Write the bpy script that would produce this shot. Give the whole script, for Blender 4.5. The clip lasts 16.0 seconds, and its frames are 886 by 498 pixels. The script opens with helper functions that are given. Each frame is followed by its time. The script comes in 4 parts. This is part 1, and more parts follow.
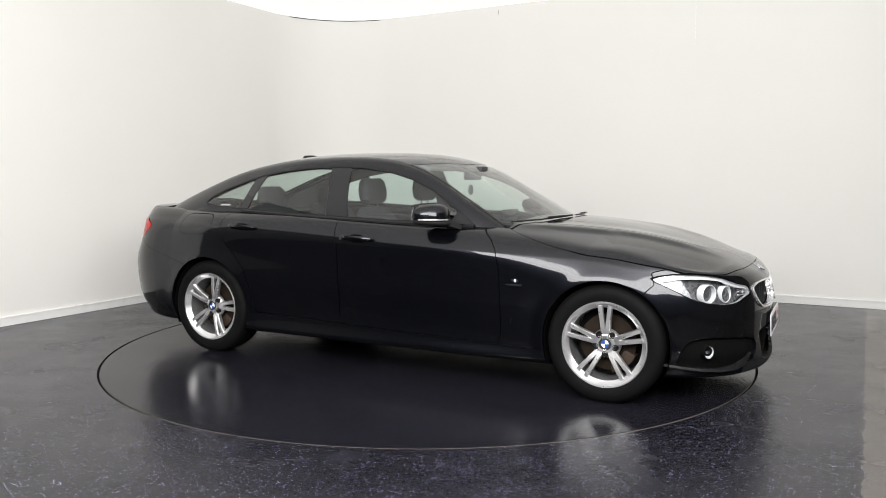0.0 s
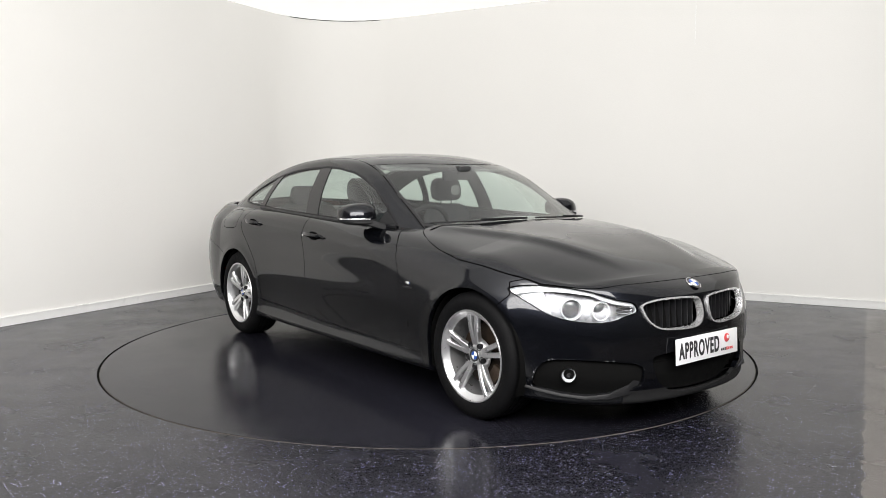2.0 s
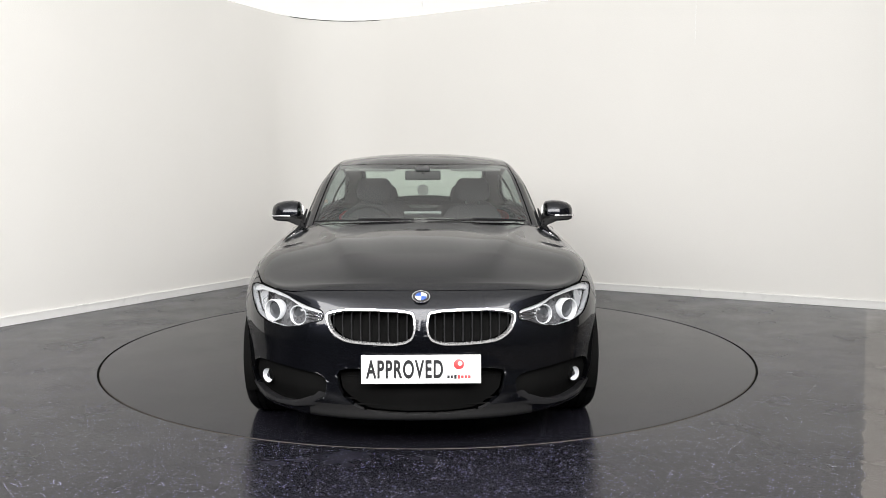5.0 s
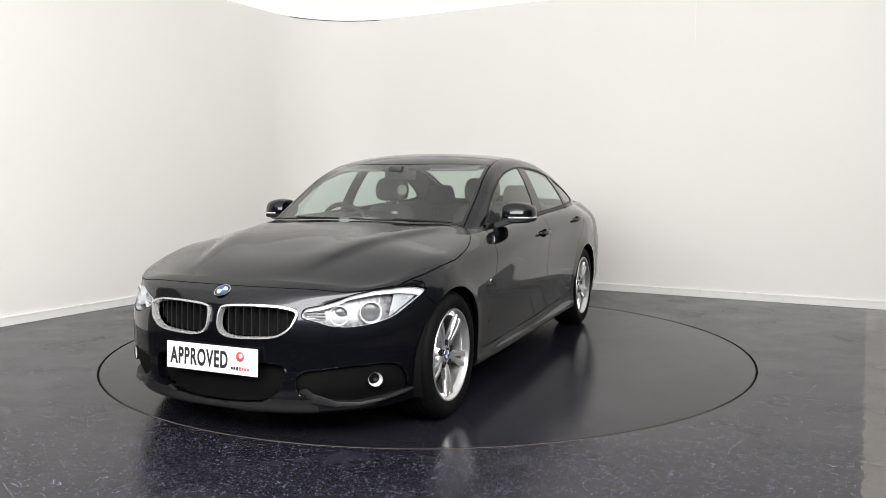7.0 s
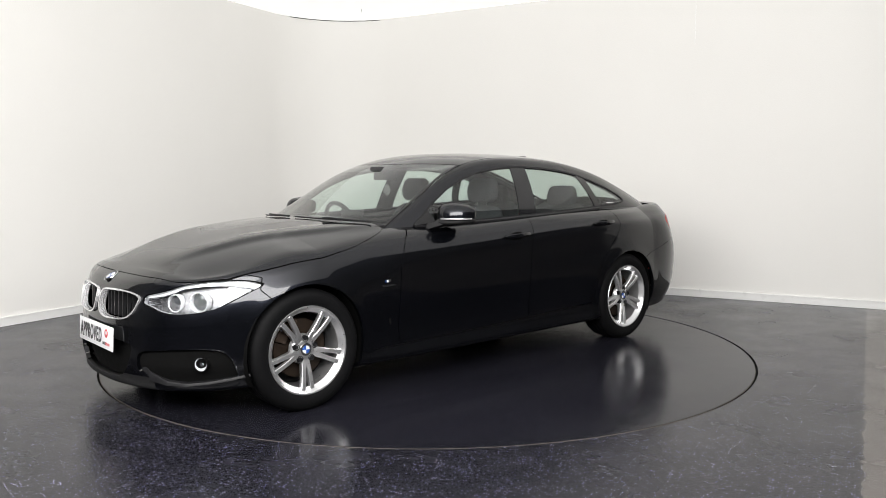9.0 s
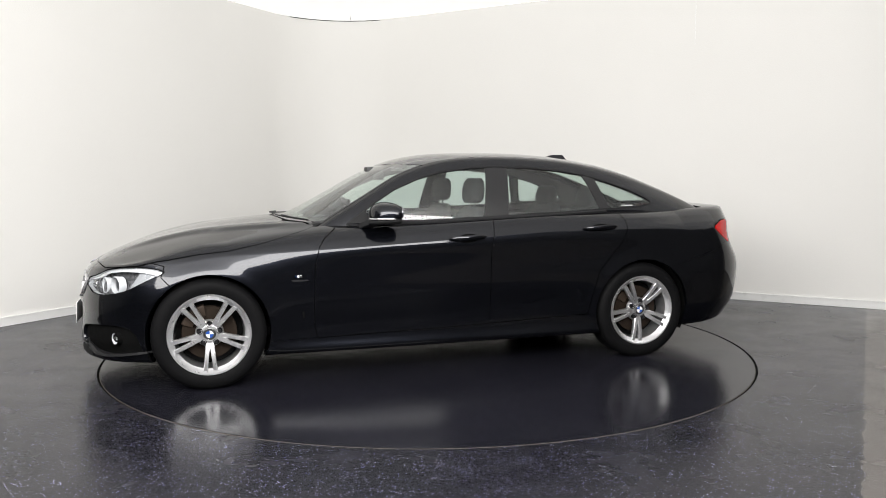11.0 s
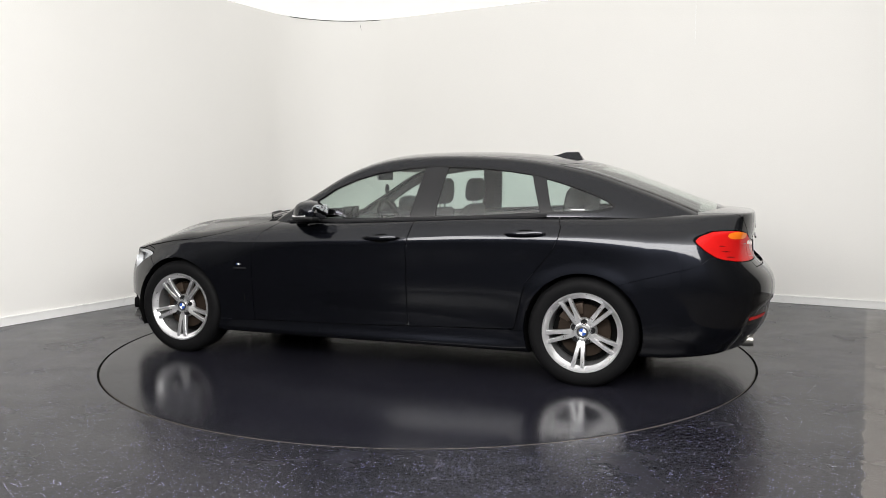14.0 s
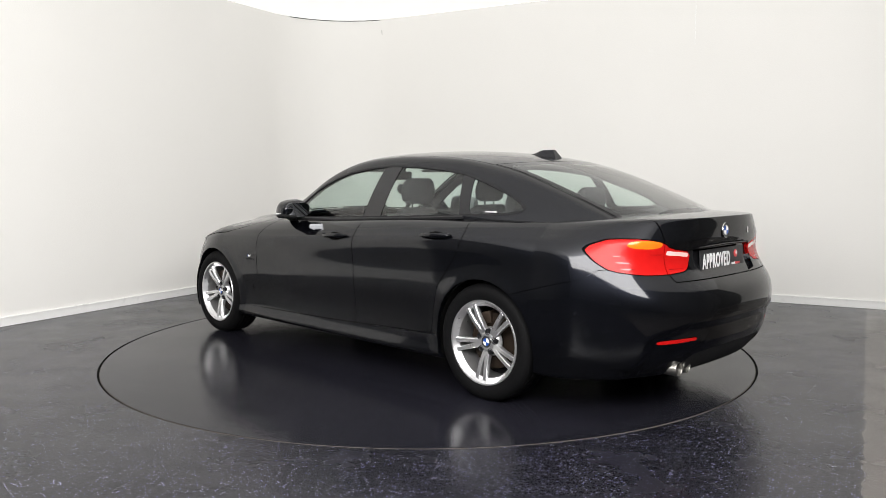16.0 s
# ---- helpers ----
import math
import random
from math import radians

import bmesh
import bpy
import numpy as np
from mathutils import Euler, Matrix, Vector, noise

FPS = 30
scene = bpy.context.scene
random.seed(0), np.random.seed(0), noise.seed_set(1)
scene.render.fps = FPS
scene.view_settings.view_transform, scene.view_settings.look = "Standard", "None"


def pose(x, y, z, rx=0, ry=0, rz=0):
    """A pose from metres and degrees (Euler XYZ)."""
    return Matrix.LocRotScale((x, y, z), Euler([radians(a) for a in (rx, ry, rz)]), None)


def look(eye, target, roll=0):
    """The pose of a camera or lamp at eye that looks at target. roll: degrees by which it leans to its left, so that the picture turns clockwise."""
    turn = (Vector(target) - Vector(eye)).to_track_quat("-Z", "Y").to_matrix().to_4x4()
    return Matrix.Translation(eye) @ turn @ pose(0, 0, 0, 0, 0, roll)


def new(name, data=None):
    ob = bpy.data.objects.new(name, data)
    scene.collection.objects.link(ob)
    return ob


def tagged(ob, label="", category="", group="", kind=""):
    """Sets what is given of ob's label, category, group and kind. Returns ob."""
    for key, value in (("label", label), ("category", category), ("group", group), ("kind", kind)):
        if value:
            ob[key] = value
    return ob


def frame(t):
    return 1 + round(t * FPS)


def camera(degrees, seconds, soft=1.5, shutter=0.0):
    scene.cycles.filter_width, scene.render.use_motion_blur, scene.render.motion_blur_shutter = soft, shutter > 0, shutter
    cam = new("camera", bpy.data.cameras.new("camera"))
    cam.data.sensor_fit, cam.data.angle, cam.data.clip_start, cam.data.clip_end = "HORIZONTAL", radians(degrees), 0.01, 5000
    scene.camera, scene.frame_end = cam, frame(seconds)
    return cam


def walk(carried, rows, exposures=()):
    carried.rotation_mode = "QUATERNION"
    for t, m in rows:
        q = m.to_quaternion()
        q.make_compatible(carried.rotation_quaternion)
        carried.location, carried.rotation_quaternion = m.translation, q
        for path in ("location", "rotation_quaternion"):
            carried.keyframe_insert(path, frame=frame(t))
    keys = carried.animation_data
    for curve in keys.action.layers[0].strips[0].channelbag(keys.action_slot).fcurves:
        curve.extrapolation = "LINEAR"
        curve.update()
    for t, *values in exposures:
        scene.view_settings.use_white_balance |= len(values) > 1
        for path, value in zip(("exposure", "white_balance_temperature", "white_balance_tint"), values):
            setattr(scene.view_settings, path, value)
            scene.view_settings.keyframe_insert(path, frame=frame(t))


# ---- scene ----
# ---- camera: stands still on its tripod ----
cam = camera(59.26, 16.0, soft=.8)
EYE = Vector((0.0, -5.656, 1.215))
AIM = Vector((math.sin(radians(0.993)) * math.cos(radians(5.19)), math.cos(radians(0.993)) * math.cos(radians(5.19)), -math.sin(radians(5.19))))
STAND = look(EYE, EYE + AIM, roll=-0.06)
walk(cam, [(0.0, STAND), (16.0, STAND)], exposures=[(0.0, 0.0), (16.0, 0.0)])

# ---- the room's axes, its light ----
TURN = radians(-29.6)                       # the back wall runs along this direction
AX = Vector((math.cos(TURN), math.sin(TURN), 0))
AY = Vector((-math.sin(TURN), math.cos(TURN), 0))
CORNER = Vector((-1.36, 4.55, 0))           # where the two walls would meet
ROOM_W, ROOM_D, CEIL = 9.0, 13.0, 3.15


def room(u, v, z=0.0):
    """A place in the room: u along the back wall, v out from it."""
    return CORNER + AX * u - AY * v + Vector((0, 0, z))


world = bpy.data.worlds.new("dim_surroundings")
world.use_nodes = True
world.node_tree.nodes["Background"].inputs[0].default_value = (0.9, 0.95, 1, 1)
world.node_tree.nodes["Background"].inputs[1].default_value = 0.05
scene.world = world


def soft_light(name, m, w, d, watts, colour):
    data = bpy.data.lights.new(name, "AREA")
    data.shape, data.size, data.size_y, data.energy, data.color = "RECTANGLE", w, d, watts, colour
    ob = new(name, data)
    ob.matrix_world = m
    return ob


# a bank of soft lights out of view above the tripod; the ceiling's added glow gives the rest
soft_light("flood_light", look((-.7, -4.9, 2.42), (-.9, 2.6, 1.0)), 7.0, 1.45, 440, (1.0, .985, .965))


# ---- materials ----
def material(name, colour, rough=.5, metal=0.0, coat=0.0, spec=.5):
    m = bpy.data.materials.new(name)
    m.use_nodes = True
    b = m.node_tree.nodes["Principled BSDF"]
    b.inputs["Base Color"].default_value = (*colour, 1)
    b.inputs["Roughness"].default_value = rough
    b.inputs["Metallic"].default_value = metal
    b.inputs["Coat Weight"].default_value = coat
    b.inputs["Coat Roughness"].default_value = .02
    b.inputs["Specular IOR Level"].default_value = spec
    return m, m.node_tree.nodes, m.node_tree.links, b


def varied(name, a, b, scale, rough=(.4, .6), bump=0.0, bump_scale=None, metal=0.0, coat=0.0, detail=4.0, spec=.5):
    """A surface between two colours by noise, with uneven gloss and fine relief."""
    m, n, l, p = material(name, a, .5, metal, coat, spec)
    co = n.new("ShaderNodeTexCoord")
    t1 = n.new("ShaderNodeTexNoise")
    t1.inputs["Scale"].default_value, t1.inputs["Detail"].default_value = scale, detail
    l.new(co.outputs["Object"], t1.inputs["Vector"])
    mix = n.new("ShaderNodeMix")
    mix.data_type = "RGBA"
    mix.inputs[6].default_value, mix.inputs[7].default_value = (*a, 1), (*b, 1)
    l.new(t1.outputs["Fac"], mix.inputs[0])
    l.new(mix.outputs[2], p.inputs["Base Color"])
    r = n.new("ShaderNodeMapRange")
    r.inputs["From Min"].default_value, r.inputs["From Max"].default_value = .3, .7
    r.inputs["To Min"].default_value, r.inputs["To Max"].default_value = rough
    t2 = n.new("ShaderNodeTexNoise")
    t2.inputs["Scale"].default_value, t2.inputs["Detail"].default_value = scale * 3.1, detail
    l.new(co.outputs["Object"], t2.inputs["Vector"])
    l.new(t2.outputs["Fac"], r.inputs["Value"])
    l.new(r.outputs["Result"], p.inputs["Roughness"])
    if bump:
        t3 = n.new("ShaderNodeTexNoise")
        t3.inputs["Scale"].default_value, t3.inputs["Detail"].default_value = bump_scale or scale * 8, 3.0
        l.new(co.outputs["Object"], t3.inputs["Vector"])
        bp = n.new("ShaderNodeBump")
        bp.inputs["Strength"].default_value, bp.inputs["Distance"].default_value = 1.0, bump
        l.new(t3.outputs["Fac"], bp.inputs["Height"])
        l.new(bp.outputs["Normal"], p.inputs["Normal"])
    return m


def paint_material():
    """Black metallic lacquer: fine flakes under a clear coat."""
    m, n, l, p = material("black_metallic_paint", (.012, .012, .016), .30, .85, 1.0, .2)
    co = n.new("ShaderNodeTexCoord")
    v = n.new("ShaderNodeTexVoronoi")
    v.inputs["Scale"].default_value = 900
    l.new(co.outputs["Object"], v.inputs["Vector"])
    mix = n.new("ShaderNodeMix")
    mix.data_type = "RGBA"
    mix.inputs[6].default_value, mix.inputs[7].default_value = (.0042, .0046, .0062, 1), (.0125, .0138, .0190, 1)
    l.new(v.outputs["Color"], mix.inputs[0])
    l.new(mix.outputs[2], p.inputs["Base Color"])
    d = n.new("ShaderNodeTexNoise")
    d.inputs["Scale"].default_value, d.inputs["Detail"].default_value = 5.0, 6.0
    l.new(co.outputs["Object"], d.inputs["Vector"])
    r = n.new("ShaderNodeMapRange")
    r.inputs["To Min"].default_value, r.inputs["To Max"].default_value = .03, .08
    p.inputs["Coat IOR"].default_value = 1.45
    p.inputs["Specular Tint"].default_value = (.16, .16, .20, 1)
    l.new(d.outputs["Fac"], r.inputs["Value"])
    l.new(r.outputs["Result"], p.inputs["Coat Roughness"])
    return m


def glass_material(name, tint, gloss=1.0, face=.065):
    """A thin pane: clear, tinted, with the gloss of glass."""
    m = bpy.data.materials.new(name)
    m.use_nodes = True
    n, l = m.node_tree.nodes, m.node_tree.links
    n.remove(n["Principled BSDF"])
    t, g, f, mix = n.new("ShaderNodeBsdfTransparent"), n.new("ShaderNodeBsdfGlossy"), n.new("ShaderNodeLayerWeight"), n.new("ShaderNodeMixShader")
    t.inputs["Color"].default_value = (*tint, 1)
    g.inputs["Roughness"].default_value = .01
    g.inputs["Color"].default_value = (gloss, gloss, gloss, 1)
    f.inputs["Blend"].default_value = .5
    p, k = n.new("ShaderNodeMath"), n.new("ShaderNodeMath")
    p.operation, k.operation = "POWER", "MULTIPLY_ADD"
    p.inputs[1].default_value, k.inputs[1].default_value, k.inputs[2].default_value = 4.5, .90, face
    l.new(f.outputs["Facing"], p.inputs[0])
    l.new(p.outputs[0], k.inputs[0])
    l.new(k.outputs[0], mix.inputs[0])
    l.new(t.outputs[0], mix.inputs[1])
    l.new(g.outputs[0], mix.inputs[2])
    l.new(mix.outputs[0], n["Material Output"].inputs["Surface"])
    return m


def floor_material(name, zone, specks, rough, relief, gloss=.22):
    """Dark speckled safety vinyl, worn to a wet-looking gloss; zone adds the paler unsealed strip by the side."""
    m, n, l, p = material(name, (.02, .02, .024), .2, 0.0, 0.0, gloss)
    co = n.new("ShaderNodeTexCoord")

    def noise_at(scale, detail=4.0, rough=.5):
        t = n.new("ShaderNodeTexNoise")
        t.inputs["Scale"].default_value, t.inputs["Detail"].default_value, t.inputs["Roughness"].default_value = scale, detail, rough
        l.new(co.outputs["Object"], t.inputs["Vector"])
        return t.outputs["Fac"]

    def ranged(value, a, b, c, d):
        r = n.new("ShaderNodeMapRange")
        for k, x in zip(("From Min", "From Max", "To Min", "To Max"), (a, b, c, d)):
            r.inputs[k].default_value = x
        l.new(value, r.inputs["Value"])
        return r.outputs["Result"]

    def mixed(fac, a, b):
        x = n.new("ShaderNodeMix")
        x.data_type = "RGBA"
        for k, s in ((6, a), (7, b)):
            if isinstance(s, tuple):
                x.inputs[k].default_value = (*s, 1)
            else:
                l.new(s, x.inputs[k])
        l.new(fac, x.inputs[0])
        return x.outputs[2]
    base = mixed(noise_at(1.7, 6.0), (.007, .007, .010), (.012, .0117, .016))
    v = n.new("ShaderNodeTexVoronoi")
    v.inputs["Scale"].default_value = 92
    l.new(co.outputs["Object"], v.inputs["Vector"])
    pick = n.new("ShaderNodeSeparateColor")
    l.new(v.outputs["Color"], pick.inputs[0])
    both_of = n.new("ShaderNodeMath")
    both_of.operation = "MULTIPLY"
    l.new(ranged(v.outputs["Distance"], .16, .28, 1, 0), both_of.inputs[0])
    l.new(ranged(pick.outputs[0], .62, .68, 0, specks), both_of.inputs[1])
    speck = both_of.outputs[0]
    hue = mixed(v.outputs["Color"], (.09, .09, .36), (.58, .58, .72))
    base = mixed(speck, base, hue)
    if zone:
        s = n.new("ShaderNodeSeparateXYZ")
        l.new(co.outputs["Object"], s.inputs[0])
        w = n.new("ShaderNodeMath")
        w.operation = "MULTIPLY_ADD"
        l.new(noise_at(9.0, 5.0), w.inputs[0])
        w.inputs[1].default_value = .10
        l.new(s.outputs["X"], w.inputs[2])
        strip = ranged(w.outputs[0], 6.29, 6.31, 0, 1)
        base = mixed(strip, base, (.075, .068, .064))
    l.new(base, p.inputs["Base Color"])
    l.new(ranged(noise_at(2.3, 6.0, .65), .3, .7, *rough), p.inputs["Roughness"])
    bp = n.new("ShaderNodeBump")
    bp.inputs["Distance"].default_value = relief
    bp.inputs["Strength"].default_value = .8
    l.new(noise_at(85, 4.0, .6), bp.inputs["Height"])
    l.new(bp.outputs["Normal"], p.inputs["Normal"])
    return m


PAINT = paint_material()
GLASS = glass_material("side_glass", (.74, .83, .80))
SCREEN = glass_material("windscreen_glass", (.78, .86, .81))
CLEAR = glass_material("lamp_lens_glass", (.95, .96, .97), .35, .03)
TRIM = varied("satin_black_trim", (.008, .008, .009), (.014, .014, .015), 30, (.35, .5), .0002, 400, spec=.18)
PIANO = varied("gloss_black_pillar", (.006, .006, .007), (.009, .009, .010), 8, (.06, .12))
PLASTIC = varied("grained_black_plastic", (.010, .010, .011), (.018, .018, .018), 40, (.5, .7), .0005, 500, spec=.15)
RUBBER = varied("tyre_rubber", (.003, .003, .0034), (.005, .005, .0054), 22, (.55, .75), .0006, 260, spec=.08)
ALLOY = varied("silver_alloy", (.68, .68, .69), (.74, .74, .75), 14, (.27, .33), metal=.9)
CHROME = varied("satin_chrome", (.74, .74, .75), (.82, .82, .83), 20, (.07, .15), metal=1.0)
MIRROR = material("mirror_silver", (.38, .39, .41), .02, 1.0)[0]
SATIN = varied("bright_satin_frame", (.76, .76, .77), (.82, .82, .83), 20, (.20, .28), metal=.75)
DARKRED = varied("dark_red_plastic", (.10, .002, .002), (.14, .003, .003), 25, (.1, .2), coat=.5)
RUST = varied("brake_disc_iron", (.012, .008, .005), (.022, .015, .011), 9, (.5, .7), .0003, 200, spec=.1)
CALIPER = varied("caliper_iron", (.025, .014, .008), (.045, .03, .02), 18, (.5, .7), .0006, 120, metal=.4)
DARK = varied("black_void", (.003, .003, .003), (.005, .005, .005), 10, (.8, .95), spec=.05)
FABRIC = varied("anthracite_cloth", (.016, .016, .018), (.030, .030, .033), 60, (.8, .95), .0003, 300)
DASH = varied("dark_dash_plastic", (.018, .018, .019), (.028, .028, .029), 40, (.45, .6), .0006, 400)
HEADLINER = varied("grey_headliner", (.10, .10, .10), (.14, .14, .135), 50, (.85, .95), .0008, 400)
RED = varied("red_lamp_plastic", (.36, .005, .005), (.46, .008, .007), 25, (.14, .24), coat=0.0, spec=.2)
AMBER = varied("amber_lamp_plastic", (.62, .13, .006), (.70, .17, .01), 25, (.08, .15), coat=.4, spec=.3)
PINK = varied("clear_reversing_plastic", (.75, .45, .42), (.85, .6, .56), 60, (.08, .2), coat=1.0)
WHITE = varied("white_plate_plastic", (.74, .74, .76), (.80, .80, .81), 12, (.3, .4))
INK = varied("black_ink", (.012, .012, .014), (.02, .02, .022), 30, (.4, .5))
LOGO_RED = varied("red_ink", (.50, .05, .06), (.6, .08, .08), 30, (.35, .45))
BLUE = varied("blue_enamel", (.015, .06, .28), (.02, .08, .34), 30, (.1, .2), coat=1.0)
ENAMEL = varied("white_enamel", (.75, .75, .77), (.8, .8, .8), 30, (.12, .2), coat=1.0)
REFLECTOR = varied("lamp_bowl_chrome", (.42, .43, .45), (.50, .51, .53), 8, (.24, .34), metal=.45)
WALL = varied("white_wall_paint", (.76, .75, .725), (.80, .79, .765), .8, (.55, .7), .0008, 90)
# unseen walls: dimness of the room's near side put into the colour
BACK = varied("darkened_unseen_wall", (.08, .08, .08), (.10, .10, .10), .9, (.6, .75), .0008, 90)
CEILING = varied("glowing_ceiling_paint", (.82, .82, .81), (.86, .86, .85), 1.0, (.7, .85), .0006, 80)
SKIRT = varied("white_gloss_skirting", (.78, .78, .77), (.82, .82, .81), 3.0, (.25, .4), .0004, 60)
CEILING.node_tree.nodes["Principled BSDF"].inputs["Emission Color"].default_value = (1.0, .985, .965, 1)   # added glow, stands in for unseen ceiling lamps
CEILING.node_tree.nodes["Principled BSDF"].inputs["Emission Strength"].default_value = .60
FLOOR = floor_material("speckled_vinyl_floor", True, 1.0, (.17, .31), .0010)
DISC = floor_material("speckled_vinyl_turntable", False, .10, (.12, .22), .0005, .16)
LENS = varied("grey_projector_glass", (.05, .053, .058), (.09, .093, .10), 30, (.10, .2), metal=.2, coat=.5)
BOWL = varied("dark_lamp_chrome", (.10, .10, .105), (.20, .20, .21), 14, (.22, .34), metal=.6)
RING = varied("lamp_ring_plastic", (.60, .61, .63), (.68, .69, .71), 40, (.15, .3), coat=.5)
EDGE = varied("tan_disc_edge", (.07, .06, .05), (.12, .105, .085), 14, (.5, .7))
STEEL = varied("dull_steel", (.28, .27, .25), (.40, .39, .36), 30, (.3, .5), .0003, 200, metal=1.0)


# ---- car surface mathematics ----
def spline(xs, ys):
    """A natural cubic spline through the given stations."""
    xs, ys = np.array(xs, float), np.array(ys, float)
    if xs[0] > xs[-1]:
        xs, ys = xs[::-1], ys[::-1]
    n, h = len(xs), np.diff(xs)
    A, b = np.eye(n), np.zeros(n)
    for i in range(1, n - 1):
        A[i, i - 1:i + 2] = h[i - 1], 2 * (h[i - 1] + h[i]), h[i]
        b[i] = 6 * ((ys[i + 1] - ys[i]) / h[i] - (ys[i] - ys[i - 1]) / h[i - 1])
    m = np.linalg.solve(A, b)

    def at(x):
        x = np.clip(np.asarray(x, float), xs[0], xs[-1])
        i = np.clip(np.searchsorted(xs, x) - 1, 0, n - 2)
        l, r = x - xs[i], xs[i + 1] - x
        return (m[i] * r**3 + m[i + 1] * l**3) / (6 * h[i]) + (ys[i] / h[i] - m[i] * h[i] / 6) * r + (ys[i + 1] / h[i] - m[i + 1] * h[i] / 6) * l
    return at


NOSE, TAIL = 1.30, -1.75          # where the sides begin to wrap round the ends
SIDE_X = (1.30, 0.80, 0.0, -0.9, -1.45, -1.75)
# each level of the side, bottom to top: half width and height at SIDE_X, then nose (x, z, roundness), tail (x, z, roundness)
LEVELS = (
    ((.78, .78, .78, .78, .78, .76), (.17, .17, .17, .17, .18, .19), (2.00, .150, 2.4), (-2.20, .215, 2.6)),
    ((.866, .872, .872, .872, .866, .845), (.185, .183, .183, .185, .19, .20), (2.150, .152, 2.4), (-2.335, .222, 2.5)),
    ((.880, .880, .880, .881, .884, .866), (.235, .228, .228, .231, .24, .245), (2.172, .195, 2.4), (-2.392, .262, 2.5)),
    ((.884, .873, .873, .875, .892, .888), (.30, .290, .292, .298, .32, .33), (2.178, .27, 2.6), (-2.448, .36, 2.6)),
    ((.896, .879, .876, .881, .905, .897), (.42, .42, .42, .43, .45, .46), (2.168, .36, 2.6), (-2.472, .50, 2.65)),
    ((.905, .896, .895, .900, .916, .902), (.58, .58, .59, .61, .62, .63), (2.168, .46, 2.55), (-2.455, .64, 2.7)),
    ((.898, .898, .900, .904, .910, .880), (.69, .73, .775, .82, .83, .828), (2.160, .56, 2.5), (-2.350, .765, 3.05)),
    ((.868, .890, .897, .899, .880, .822), (.775, .795, .835, .884, .911, .918), (2.135, .645, 2.5), (-2.345, .90, 3.3)),
    ((.824, .852, .865, .862, .828, .757), (.825, .855, .895, .942, .962, .968), (2.082, .700, 3.0), (-2.350, .972, 3.2)),
    ((.762, .775, .812, .806, .752, .692), (.846, .905, .942, .984, .995, 1.0), (2.000, .742, 4.0), (-2.342, 1.012, 3.6)),
)
EDGE_Z = spline((0, 16, 41, 74, 90), (.846, .775, .722, .737, .742))   # bonnet edge round the nose, by degrees


def smooth(t):
    return t * t * (3 - 2 * t)


def level_curve(k, nose_n=70, side_n=230, tail_n=70):
    """One level of the body side, from the nose's centre along the side to the tail's centre."""
    ys, zs, (xn, zn, en), (xt, zt, et) = LEVELS[k]
    fy, fz = spline(SIDE_X, ys), spline(SIDE_X, zs)
    a = np.linspace(90, 0, nose_n, endpoint=False)
    r = np.radians(a)
    c, s = np.cos(r) ** (2 / en), np.sin(r) ** (2 / en)
    xa, ya = NOSE + (xn - NOSE) * s, ys[0] * c
    za = EDGE_Z(a) if k == 9 else zs[0] + (zn - zs[0]) * smooth(np.clip(s, 0, 1)) ** .8
    xb = np.linspace(NOSE, TAIL, side_n)
    yb, zb = fy(xb), fz(xb)
    a = np.linspace(0, 90, tail_n + 1)[1:]
    r = np.radians(a)
    c, s = np.cos(r) ** (2 / et), np.sin(r) ** (2 / et)
    xc, yc, zc = TAIL + (xt - TAIL) * s, ys[-1] * c, zs[-1] + (zt - zs[-1]) * smooth(s)
    yc = np.where(c < 1e-6, 0, yc)
    ya = np.where(np.cos(np.radians(np.linspace(90, 0, nose_n, endpoint=False))) < 1e-6, 0, ya)
    return np.stack([np.r_[xa, xb, xc], np.r_[ya, yb, yc], np.r_[za, zb, zc]], 1)


def grid_mesh(P):
    """Vertices, normals and triangles of a grid of points; normals point along du x dv."""
    n, m = P.shape[:2]
    du, dv = np.gradient(P, axis=0), np.gradient(P, axis=1)
    N = np.cross(du, dv)
    L = np.linalg.norm(N, axis=2, keepdims=True)
    N = np.where(L < 1e-11, (0, 0, 1.0), N / np.maximum(L, 1e-12))
    N[:, :, 1] = np.where(np.abs(P[:, :, 1]) < 1e-7, 0, N[:, :, 1])
    N = N / np.maximum(np.linalg.norm(N, axis=2, keepdims=True), 1e-9)
    i = (np.arange(n - 1)[:, None] * m + np.arange(m - 1)[None]).ravel()
    q = np.stack([i, i + m, i + m + 1, i + 1], 1)
    T = np.concatenate([q[:, [0, 1, 2]], q[:, [0, 2, 3]]])
    V = P.reshape(-1, 3)
    a = np.linalg.norm(np.cross(V[T[:, 1]] - V[T[:, 0]], V[T[:, 2]] - V[T[:, 0]]), axis=1)
    return V, N.reshape(-1, 3), T[a > 1e-10]


def merge(*ms):
    V, N, T, o = [], [], [], 0
    for v, n, t in ms:
        V.append(v), N.append(n), T.append(t + o)
        o += len(v)
    return np.concatenate(V), np.concatenate(N), np.concatenate(T)


def mirror(m):
    s = np.array([1, -1, 1.0])
    return m[0] * s, m[1] * s, m[2][:, ::-1]


def loft(curves, counts):
    """Rows through the curves, a natural spline from curve to curve."""
    C = np.stack(curves, 1)
    k = np.arange(C.shape[1])
    rows = np.concatenate([np.linspace(a, a + 1, c, endpoint=False) for a, c in zip(k[:-1], counts)] + [[k[-1]]])
    A = np.stack([spline(k, np.eye(len(k))[i])(rows) for i in k], 1)
    return np.einsum("rk,skc->src", A, C)


